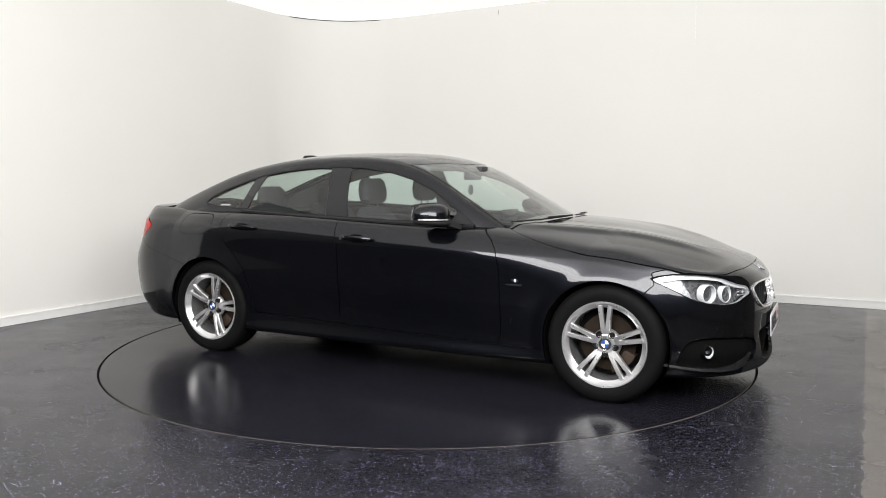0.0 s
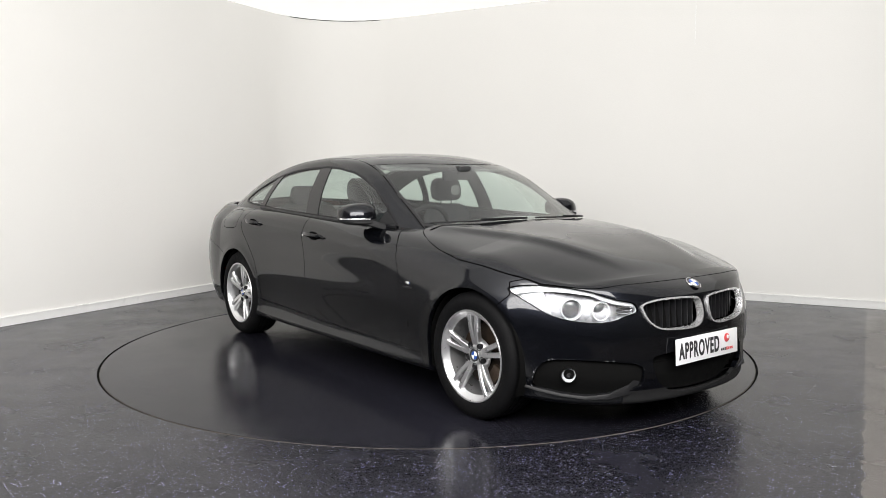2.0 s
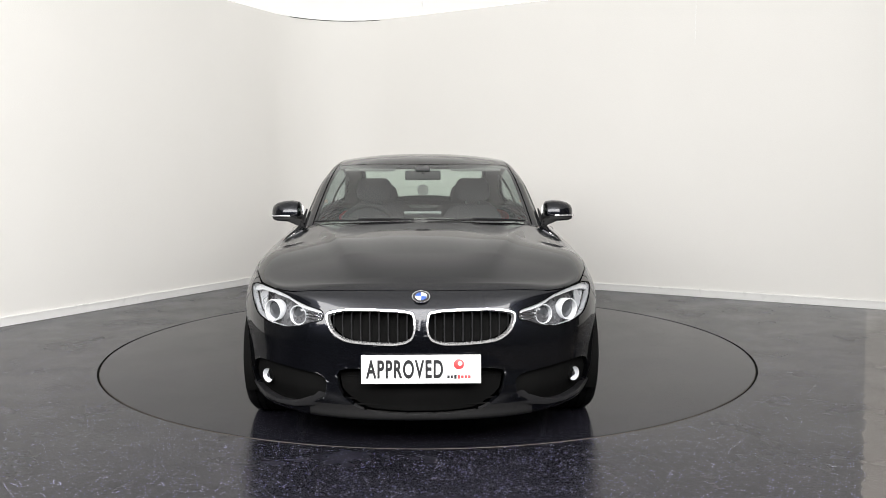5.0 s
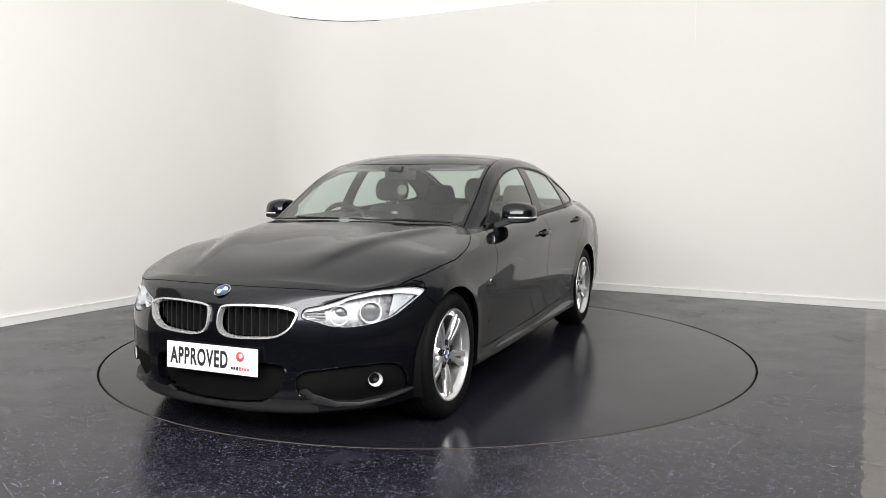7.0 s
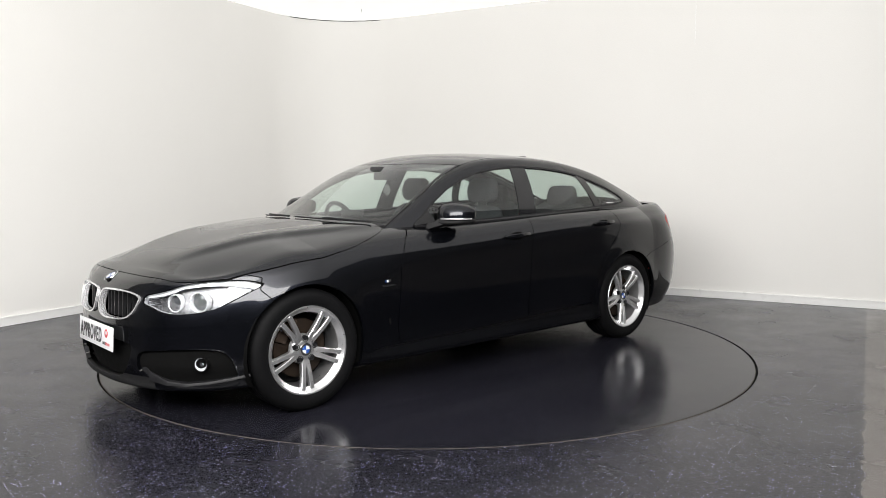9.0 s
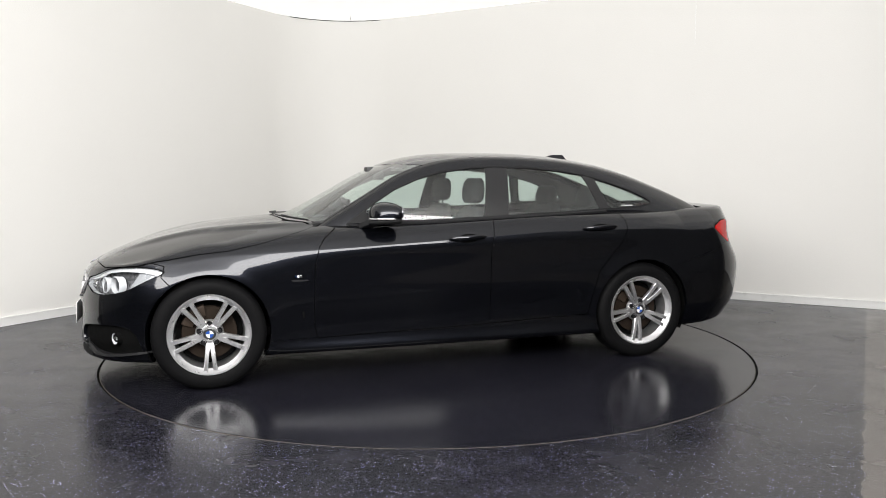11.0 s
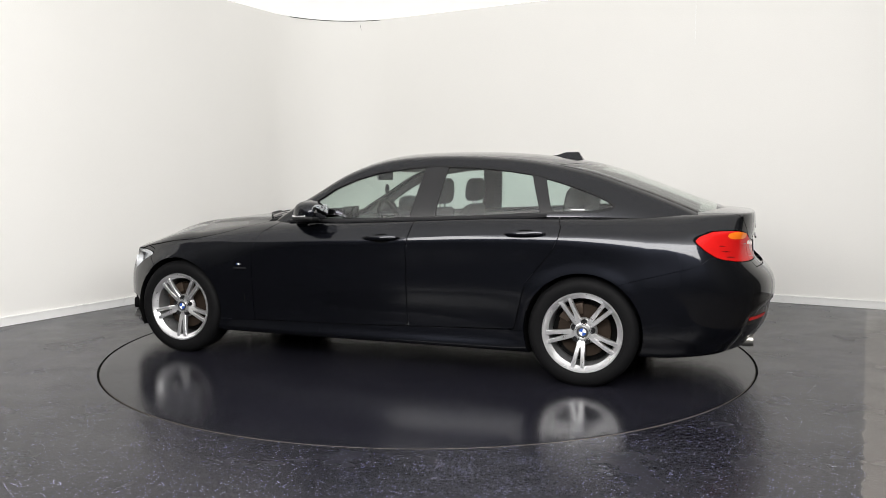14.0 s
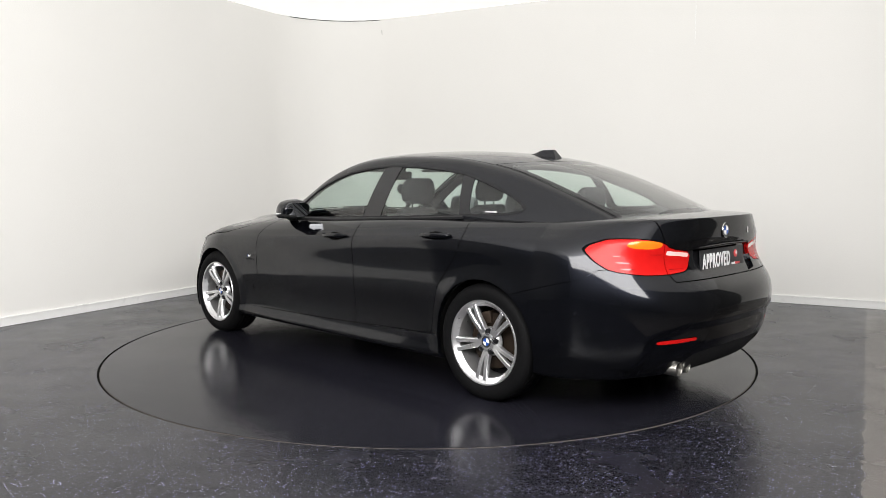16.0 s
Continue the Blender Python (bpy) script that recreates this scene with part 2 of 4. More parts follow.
LV = [level_curve(k) for k in range(10)]
CROWN = spline((2.0, 1.9, 1.69, 1.49, 1.29, .97, .6, 0, -1.2, -1.9, -2.2, -2.342), (.742, .787, .855, .903, .936, .970, .985, 1.0, 1.02, 1.03, 1.028, 1.012))


def deck():
    """The bonnet and the boot's deck: rows across from the side's top edge to the middle."""
    e = LV[9]
    t = np.linspace(1, 0, 46)[None]
    x, y9, z9 = e[:, 0:1], e[:, 1:2], e[:, 2:3]
    zc = CROWN(x)
    y = y9 * t
    z = zc - (zc - z9) * t**2.4
    yc = .27 + (2.0 - x) * .30
    fold = np.clip((1.95 - x) / .25, 0, 1) * np.clip((x - .5) / .3, 0, 1)
    d = (y - yc) / .045
    z = z + fold * (.015 * np.exp(-np.where(d > 0, d * d, d * d * .10)) * (1 - t**10) - .004 * (1 - t**10))
    x = x + 0 * t
    return np.stack([x, y, z], 2)


def shell():
    """Half the lower body in one grid: up the side, over its top edge and in to the middle."""
    lower, upper = loft(LV[:8], (4, 4, 5, 7, 9, 9, 9)), loft(LV[7:], (8, 8))
    P = np.concatenate([lower[:, :-1], upper, deck()[:, 1:]], 1)
    j = lower.shape[1] + 15
    for _ in range(14):                      # ease the side into the deck
        P[:, j - 9:j + 9] = .5 * P[:, j - 9:j + 9] + .25 * (P[:, j - 10:j + 8] + P[:, j - 8:j + 10])
    # swage line through the handles, sharp above and soft below; rolled lips round the wheel arches
    X, Y, Z = P[:, :, 0], P[:, :, 1], P[:, :, 2]
    side = np.clip((Y - .70) / .10, 0, 1)
    d = Z - np.interp(X, (-2.2, -1.4, -.5, .3, .9), (.905, .872, .832, .800, .765))
    along = np.clip((1.05 - X) / .5, 0, 1) * np.clip((X + 2.15) / .3, 0, 1)
    push = along * (.0065 * np.exp(-(d / np.where(d > 0, .034, .075)) ** 2) - .006 * np.exp(-((d + .17) / .09) ** 2))
    for x in (1.405, -1.405):
        r = np.hypot(X - x, Z - .326) - .346
        push = push + .006 * np.exp(-(r / np.where(r > 0, .045, .2)) ** 2) * (Z > .2)
    P[:, :, 1] = Y + side * push
    # the rear bumper steps in below its crease
    edge = .505 - .06 * np.clip((np.abs(Y) - .50) / .2, 0, 1)
    step = np.clip((edge - Z) / .03, 0, 1) * np.clip((.70 - np.abs(Y)) / .05, 0, 1) * (X < -2.1)
    P[:, :, 0] = X + .018 * step
    P[0, :, 1] = P[-1, :, 1] = 0
    P[:, -1, 1] = 0
    return P


BODY = grid_mesh(shell())

EDGE_X = (1.0, .85, .62, .41, .27, .12, -.03, -.25, -.45, -.70, -.95, -1.2, -1.41, -1.6, -1.8, -2.0, -2.22)
EDGE_Y = spline(EDGE_X, (.735, .722, .700, .677, .657, .637, .622, .608, .600, .596, .592, .592, .598, .604, .606, .602, .59))
EDGE_H = spline(EDGE_X, (.74, .84, .990, 1.115, 1.200, 1.267, 1.312, 1.343, 1.351, 1.344, 1.325, 1.284, 1.232, 1.168, 1.093, 1.008, .90))
ROOF = spline((1.0, .85, .68, .51, .35, .20, .01, -.31, -.55, -.93, -1.22, -1.40, -1.75, -1.96, -2.2), (.93, .985, 1.070, 1.164, 1.250, 1.318, 1.370, 1.396, 1.398, 1.381, 1.345, 1.310, 1.190, 1.110, 1.022))
FOOT_Y = spline((1.0, .62, .2, -.3, -.9, -1.3, -1.6, -1.9, -2.22), (.745, .752, .785, .802, .800, .780, .755, .715, .66))
FOOT_Z = spline((1.0, .62, 0, -.9, -1.5, -2.22), (.70, .88, .915, .96, .975, .88))


def house():
    """The greenhouse: rows across from the foot of the side glass over the edge to the roof's middle."""
    x = np.linspace(1.0, -2.22, 300)[:, None]
    ye, ze, yf, zf, zc = EDGE_Y(x), EDGE_H(x), FOOT_Y(x), FOOT_Z(x), ROOF(x)
    zf = np.minimum(zf, ze - .03)
    t = np.linspace(0, 1, 26)[None]
    bow = .018 * np.sin(np.pi * t) * np.clip((ze - zf) / .3, 0, 1)
    ys = yf + (ye - yf) * t ** 1.15 + bow
    zs = zf + (ze - zf) * t
    w = np.linspace(1, 0, 41)[None, 1:]
    yt = ye * w
    zt = ze + (zc - ze) * (1 - w ** 2.3)
    y, z = np.concatenate([ys, yt], 1), np.concatenate([zs, zt], 1)
    P = np.stack([x + 0 * y, y, z], 2)
    for _ in range(6):                       # round the edge over
        P[:, 20:32, 1:] = .5 * P[:, 20:32, 1:] + .25 * (P[:, 19:31, 1:] + P[:, 21:33, 1:])
    return P


HOUSE = grid_mesh(house())


def clip(m, f):
    """Splits a mesh along f = 0 into the parts with f < 0 and f > 0."""
    V, N, T = m
    if not len(T):
        return m, m
    s = f(V)
    neg = (s < 0)[T].sum(1)
    ins, outs = [], []
    newv, newn, seen = [], [], {}

    def cut(a, b):
        key = (a, b) if a < b else (b, a)
        if key not in seen:
            i, j = key
            t = s[i] / (s[i] - s[j])
            newv.append(V[i] + (V[j] - V[i]) * t)
            n = N[i] + (N[j] - N[i]) * t
            newn.append(n / max(1e-9, np.linalg.norm(n)))
            seen[key] = len(V) + len(newv) - 1
        return seen[key]
    for a, b, c in T[(neg == 1) | (neg == 2)]:
        one = (s[a] < 0, s[b] < 0, s[c] < 0)
        odd = one.index(True) if sum(one) == 1 else one.index(False)
        p, q, r = ((a, b, c), (b, c, a), (c, a, b))[odd]
        u, v = cut(p, q), cut(p, r)
        tip, rest = [(p, u, v)], [(u, q, r), (u, r, v)]
        if sum(one) == 1:
            ins += tip
            outs += rest
        else:
            outs += tip
            ins += rest
    if newv:
        V, N = np.concatenate([V, newv]), np.concatenate([N, newn])
    ti = np.concatenate([T[neg == 3], np.array(ins, int).reshape(-1, 3)])
    to = np.concatenate([T[neg == 0], np.array(outs, int).reshape(-1, 3)])
    return (V, N, ti), (V, N, to)


def inside_poly(p, q, poly):
    """Signed distance to a closed outline in the plane (p, q), negative inside."""
    P = np.array(poly, float)
    d = np.full(len(p), 1e9)
    odd = np.zeros(len(p), bool)
    for (ax, ay), (bx, by) in zip(P, np.roll(P, -1, 0)):
        ex, ey = bx - ax, by - ay
        t = np.clip(((p - ax) * ex + (q - ay) * ey) / (ex * ex + ey * ey + 1e-12), 0, 1)
        d = np.minimum(d, np.hypot(p - ax - t * ex, q - ay - t * ey))
        if ay != by:
            odd ^= ((ay > q) != (by > q)) & (p < ax + (q - ay) * ex / (by - ay))
    return np.where(odd, -d, d)


def near_line(p, q, line):
    """Distance to an open line in the plane (p, q)."""
    d = np.full(len(p), 1e9)
    for (ax, ay), (bx, by) in zip(line[:-1], line[1:]):
        ex, ey = bx - ax, by - ay
        t = np.clip(((p - ax) * ex + (q - ay) * ey) / (ex * ex + ey * ey + 1e-12), 0, 1)
        d = np.minimum(d, np.hypot(p - ax - t * ex, q - ay - t * ey))
    return d


def pieces(m):
    """The connected pieces of a mesh, the largest first."""
    V, N, T = m
    lab = np.arange(len(V))
    while True:
        low = lab[T].min(1)
        new_lab = lab.copy()
        for k in range(3):
            np.minimum.at(new_lab, T[:, k], low)
        new_lab = new_lab[new_lab]
        if (new_lab == lab).all():
            break
        lab = new_lab
    ids, count = np.unique(lab[T[:, 0]], return_counts=True)
    return [(V, N, T[lab[T[:, 0]] == i]) for i in ids[np.argsort(-count)]]


def rounded(poly, passes=2):
    """An outline with its corners cut and eased."""
    P = np.array(poly, float)
    for _ in range(passes):
        Q = np.roll(P, -1, 0)
        P = np.stack([.8 * P + .2 * Q, .2 * P + .8 * Q], 1).reshape(-1, 2)
    return P


# ---- mesh helpers ----
def link_mesh(name, V, T, mat, parent=None, label="", N=None):
    me = bpy.data.meshes.new(name)
    me.from_pydata([tuple(v) for v in V], [], [tuple(int(i) for i in t) for t in T])
    me.materials.append(mat)
    if N is not None:
        me.shade_smooth()
        me.normals_split_custom_set_from_vertices([tuple(n) for n in N])
    ob = new(name, me)
    ob.parent = parent
    return tagged(ob, label)


def panel(name, m, mat, parent, label="", rim=.012):
    """A piece of the car's skin as a mesh of its own, its edges folded inwards by rim."""
    V, N, T = m
    used, back = np.unique(T, return_inverse=True)
    V, N, T = V[used], N[used], back.reshape(-1, 3)
    if rim and len(T):
        # weld copies along the middle line before looking for free edges
        key = np.round(V * 20000).astype(int)
        _, weld = np.unique(key, axis=0, return_inverse=True)
        weld = weld.reshape(-1)
        E = np.concatenate([T[:, [0, 1]], T[:, [1, 2]], T[:, [2, 0]]])
        W = weld[E]
        order = np.sort(W, 1)
        _, first, count = np.unique(order, axis=0, return_index=True, return_counts=True)
        free = E[first[count == 1]]
        a, b = free[:, 0], free[:, 1]
        ia, ib = V[a] - N[a] * rim, V[b] - N[b] * rim
        fn = np.cross(ib - V[a], V[b] - V[a])
        fn = fn / np.maximum(np.linalg.norm(fn, axis=1, keepdims=True), 1e-9)
        n0, k = len(V), len(free)
        V = np.concatenate([V, V[a], V[b], ib, ia])
        N = np.concatenate([N, fn, fn, fn, fn])
        i = np.arange(k)
        A, B, C, D = n0 + i, n0 + k + i, n0 + 2 * k + i, n0 + 3 * k + i
        T = np.concatenate([T, np.stack([B, A, D], 1), np.stack([B, D, C], 1)])
    return link_mesh(name, V, T, mat, parent, label, N)


def sunk(m, d):
    return m[0] - m[1] * d, m[1], m[2]


def both(m):
    return merge(m, mirror(m))


def bm_part(name, bm, mat, parent=None, label="", smooth=True, bevel=0.0):
    if bevel:
        bmesh.ops.bevel(bm, geom=bm.edges[:] + bm.verts[:], offset=bevel, segments=2, affect="EDGES", profile=.6)
    bmesh.ops.recalc_face_normals(bm, faces=bm.faces)
    me = bpy.data.meshes.new(name)
    bm.to_mesh(me)
    bm.free()
    me.materials.append(mat)
    if smooth:
        me.shade_smooth()
        me.set_sharp_from_angle(angle=radians(38))
    ob = new(name, me)
    ob.parent = parent
    return tagged(ob, label)


def box_bm(size, at=(0, 0, 0), m=None, taper=None):
    bm = bmesh.new()
    bmesh.ops.create_cube(bm, size=1)
    for v in bm.verts:
        s = 1.0
        if taper and v.co.z > 0:
            s = taper
        v.co = Vector((v.co.x * size[0] * s, v.co.y * size[1] * s, v.co.z * size[2]))
    if m:
        bmesh.ops.transform(bm, matrix=m, verts=bm.verts)
    bmesh.ops.translate(bm, vec=at, verts=bm.verts)
    return bm


def lathe_bm(profile, n=64, axis="Y", closed=False):
    """A body of revolution: profile of (radius, offset along the axis)."""
    bm = bmesh.new()
    rings = []
    for i in range(n):
        a = 2 * math.pi * i / n
        c, s = math.cos(a), math.sin(a)
        rings.append([bm.verts.new((r * c, o, r * s) if axis == "Y" else (o, r * c, r * s) if axis == "X" else (r * c, r * s, o)) for r, o in profile])
    m = len(profile)
    for i in range(n):
        a, b = rings[i], rings[(i + 1) % n]
        for j in range(m if closed else m - 1):
            bm.faces.new((a[j], a[(j + 1) % m], b[(j + 1) % m], b[j]))
    bmesh.ops.remove_doubles(bm, verts=bm.verts, dist=1e-5)
    return bm


def loft_bm(rings, cap=True):
    """A skin over rings of equal count."""
    bm = bmesh.new()
    vs = [[bm.verts.new(p) for p in r] for r in rings]
    n = len(vs[0])
    for a, b in zip(vs[:-1], vs[1:]):
        for j in range(n):
            bm.faces.new((a[j], a[(j + 1) % n], b[(j + 1) % n], b[j]))
    if cap:
        bm.faces.new(vs[0]), bm.faces.new(vs[-1])
    return bm


def tube_bm(points, r, n=10):
    pts = [Vector(p) for p in points]
    rings = []
    for i, p in enumerate(pts):
        d = (pts[min(i + 1, len(pts) - 1)] - pts[max(i - 1, 0)]).normalized()
        s = d.cross(Vector((0, 0, 1)) if abs(d.z) < .9 else Vector((1, 0, 0))).normalized()
        u = s.cross(d)
        rings.append([p + r * (math.cos(a) * s + math.sin(a) * u) for a in np.linspace(0, 2 * math.pi, n, endpoint=False)])
    return loft_bm(rings)


def slab_bm(outline, thick):
    """An upright plate in the plane (y, z), thick along x."""
    bm = bmesh.new()
    f = [bm.verts.new((thick / 2, y, z)) for y, z in outline]
    b = [bm.verts.new((-thick / 2, y, z)) for y, z in outline]
    bm.faces.new(f), bm.faces.new(b[::-1])
    n = len(f)
    for i in range(n):
        bm.faces.new((f[i], b[i], b[(i + 1) % n], f[(i + 1) % n]))
    return bm


def ground_bm(outline, z0, z1):
    bm = bmesh.new()
    lo = [bm.verts.new((p[0], p[1], z0)) for p in outline]
    hi = [bm.verts.new((p[0], p[1], z1)) for p in outline]
    bm.faces.new(hi), bm.faces.new(lo[::-1])
    n = len(lo)
    for i in range(n):
        bm.faces.new((lo[i], lo[(i + 1) % n], hi[(i + 1) % n], hi[i]))
    return bm


# ---- the room ----
DISC_R = 2.233


def build_room():
    R = Matrix.Translation(CORNER) @ Matrix.Rotation(TURN, 4, "Z")     # u along x, v along -y
    inv = R.inverted()
    # floor sheet with a round opening for the turntable
    bm = bmesh.new()
    c = inv @ Vector((0, 0, 0))
    n = 160
    hole = [bm.verts.new((c.x + (DISC_R + .012) * math.cos(2 * math.pi * i / n), c.y + (DISC_R + .012) * math.sin(2 * math.pi * i / n), 0)) for i in range(n)]
    deep = [bm.verts.new((v.co.x, v.co.y, -.05)) for v in hole]
    far = []
    for v in hole:
        d = (v.co - c).normalized()
        k = min(((ROOM_W + .3 - c.x) / d.x if d.x > 0 else (-.3 - c.x) / d.x) if abs(d.x) > 1e-6 else 1e9,
                ((.3 - c.y) / d.y if d.y > 0 else (-ROOM_D - .3 - c.y) / d.y) if abs(d.y) > 1e-6 else 1e9)
        far.append(bm.verts.new(c + d * k))
    for i in range(n):
        j = (i + 1) % n
        bm.faces.new((hole[i], hole[j], far[j], far[i]))
        bm.faces.new((deep[i], deep[j], hole[j], hole[i]))
    bm.faces.new(deep)
    for x, y in ((-.3, .3), (ROOM_W + .3, .3), (ROOM_W + .3, -ROOM_D - .3), (-.3, -ROOM_D - .3)):
        p = Vector((x, y, 0))
        q = sorted(far, key=lambda v: (v.co - p).length)[:2]
        if (q[0].co - p).length > 1e-4:
            bm.faces.new((bm.verts.new(p), q[0], q[1]))
    f = bm_part("floor", bm, FLOOR, None, "dark grey speckled glossy vinyl floor", smooth=False)
    f.matrix_world = R
    tagged(f, category="floor", kind="structure")
    # walls: inner line with the rounded corner, 0.15 m thick
    rad = 1.0
    inner = [(0, -6.2)] + [(rad - rad * math.cos(a), -rad + rad * math.sin(a)) for a in np.linspace(0, math.pi / 2, 25)] + [(ROOM_W, 0)]

    def strip(name, line, off, thick, z0, z1, mat, label, cat):
        P = [Vector((*p, 0)) for p in line]
        nn = []
        for i in range(len(P)):
            d = (P[min(i + 1, len(P) - 1)] - P[max(i - 1, 0)]).normalized()
            nn.append(Vector((-d.y, d.x, 0)))
        rings = [[p + m * off + Vector((0, 0, z0)), p + m * (off + thick) + Vector((0, 0, z0)), p + m * (off + thick) + Vector((0, 0, z1)), p + m * off + Vector((0, 0, z1))] for p, m in zip(P, nn)]
        ob = bm_part(name, loft_bm(rings), mat, None, label)
        ob.matrix_world = R
        return tagged(ob, category=cat, kind="structure")
    strip("wall_corner", inner, 0, .15, 0, CEIL + .2, WALL, "smooth white painted walls joined by a rounded corner", "wall")
    # unseen closing walls, added dark so the car's sides reflect black
    strip("wall_east", [(ROOM_W, 0), (ROOM_W, -ROOM_D)], 0, .15, 0, CEIL + .2, BACK, "plain unseen side wall, darkened to keep the car's reflections black", "wall")
    strip("wall_south", [(ROOM_W, -ROOM_D), (0, -ROOM_D)], 0, .15, 0, CEIL + .2, BACK, "plain unseen far wall, darkened to keep the car's reflections black", "wall")
    strip("wall_west", [(0, -ROOM_D), (0, -6.202)], 0, .15, 0, CEIL + .2, BACK, "unseen end of the side wall, darkened for the car's reflections", "wall")
    strip("baseboard", inner, -.014, .0138, .002, .066, SKIRT, "low white painted skirting board", "skirting board")
    strip("trim", inner, -.018, .0178, .066, .078, SKIRT, "rounded white skirting top bead", "skirting board")
    ob = bm_part("ceiling", box_bm((ROOM_W - .004, ROOM_D - .004, .12), (ROOM_W / 2, -ROOM_D / 2, CEIL + .06)), CEILING, None, "flat white ceiling with an added soft glow", smooth=False)
    ob.matrix_world = R
    tagged(ob, category="ceiling", kind="structure")
    ob = bm_part("trim_joint", box_bm((.006, .003, .60), (4.63, -.0018, CEIL - .302)), SKIRT, None, "faint vertical wall board joint", smooth=False)
    ob.matrix_world = R
    tagged(ob, category="trim", kind="structure")
    # dark shadow gap where ceiling and rounded corner meet
    corner = [(rad - rad * math.cos(a), -rad + rad * math.sin(a)) for a in np.linspace(.30, 1.45, 24)]
    strip("trim_ceiling", corner, -.006, .0058, CEIL - .008, CEIL - .002, PLASTIC, "thin dark gap along the ceiling edge", "trim")


def build_turntable():
    bm = lathe_bm([(0, 0), (DISC_R - .03, 0), (DISC_R - .004, -.001), (DISC_R - .003, -.02), (0, -.02)], 160, "Z")
    top = new("turntable")
    tagged(top, "round floor turntable of dark speckled vinyl flush with the floor", "turntable")
    bm_part("disc", bm, DISC, top, smooth=True)
    bm_part("disc_edge", lathe_bm([(DISC_R - .0045, -.0030), (DISC_R - .0022, -.0030), (DISC_R - .0022, -.016), (DISC_R - .0045, -.016)], 160, "Z", closed=True), EDGE, top, "pale tan disc edge")
    rim = lathe_bm([(DISC_R - .002, -.006), (DISC_R + .0115, -.006), (DISC_R + .0115, -.03), (DISC_R - .002, -.03)], 160, "Z", closed=True)
    bm_part("edge_ring", rim, DARK, top, "thin black rubber edge ring")
    return top


# ---- the car ----
FRONT_DOOR = ((.66, 1.1), (.66, .915), (.735, .86), (.772, .81), (.80, .70), (.806, .35), (.79, .268), (.03, .282), (-.31, .292), (-.31, .78), (-.345, .95), (-.36, 1.1))
REAR_DOOR = ((-.36, 1.1), (-.345, .95), (-.31, .78), (-.31, .292), (-1.0, .318), (-1.03, .45), (-1.07, .60), (-1.16, .71), (-1.235, .80), (-1.268, .88), (-1.272, .93), (-1.25, .985), (-1.20, 1.1))
SILL = ((1.2, 0), (1.2, .262), (.03, .280), (-1.2, .320), (-1.2, 0))
BONNET = ((2.057, -.2), (2.057, 0), (2.053, .2), (2.04, .36), (1.988, .568), (1.93, .651), (1.85, .722), (1.776, .77), (1.588, .83), (1.337, .856), (1.109, .839), (.968, .804), (.85, .755), (.78, .70), (.72, .60), (.65, -.2))
HEADLAMP = ((.848, .686), (.82, .704), (.78, .714), (.70, .707), (.62, .690), (.575, .670), (.52, .650), (.437, .632), (.432, .608), (.436, .590), (.497, .576), (.54, .558), (.615, .546), (.71, .556), (.775, .582), (.815, .632))
KIDNEY = ((.024, .60), (.036, .636), (.20, .644), (.335, .642), (.425, .622), (.40, .545), (.33, .499), (.11, .489), (.045, .505), (.024, .545))
TAIL_LAMP = ((.838, .862), (.818, .890), (.772, .918), (.735, .921), (.655, .920), (.55, .898), (.50, .866), (.338, .843), (.384, .752), (.546, .741), (.687, .744), (.80, .765), (.831, .810))
MID_INTAKE = ((-.1, .392), (.30, .388), (.375, .372), (.355, .27), (.27, .20), (.10, .188), (-.1, .188))
SIDE_INTAKE = ((.790, .366), (.735, .380), (.60, .372), (.415, .350), (.425, .250), (.47, .232), (.50, .205), (.66, .197), (.80, .215), (.812, .30))
PLATE_WELL = ((-.1, .862), (.345, .858), (.372, .83), (.355, .745), (.315, .712), (-.1, .706))
DIFFUSER = ((-.1, .355), (.30, .350), (.40, .335), (.50, .25), (.52, .15), (-.1, .15))
REFLECTOR_STRIP = ((.642, .403), (.412, .410), (.416, .431), (.642, .423))
FUEL_FLAP = ((-1.64, .968), (-1.42, .968), (-1.375, .955), (-1.345, .875), (-1.365, .845), (-1.42, .832), (-1.62, .826), (-1.665, .85), (-1.675, .94))
WINDOWS = ((.585, .938), (.41, 1.068), (.27, 1.155), (.12, 1.217), (-.03, 1.259), (-.25, 1.290), (-.42, 1.298), (-.68, 1.291), (-.90, 1.271), (-1.05, 1.248), (-1.23, 1.201), (-1.41, 1.139), (-1.52, 1.090), (-1.566, 1.055), (-1.545, 1.030), (-1.45, 1.014), (-1.25, 1.005), (-1.03, .994), (-.68, .976), (-.32, .962), (.03, .948))
FRONT_PANE = ((.62, .90), (.30, 1.35), (-.375, 1.35), (-.29, .90))
REAR_PANE = ((-.45, .90), (-.515, 1.35), (-1.02, 1.35), (-1.155, .95))
QUARTER_PANE = ((-1.215, .95), (-1.10, 1.35), (-1.8, 1.3), (-1.8, .95))
ARCH_R, HUB_Z = .346, .322
AXLES = (1.405, -1.405)
QUARTER_SEAM = ((-1.5, .58), (-1.672, .630), (-1.768, .657), (-1.888, .689), (-2.0, .718), (-2.05, .740), (-2.093, .771), (-2.6, .745), (-2.6, 0), (-1.5, 0))


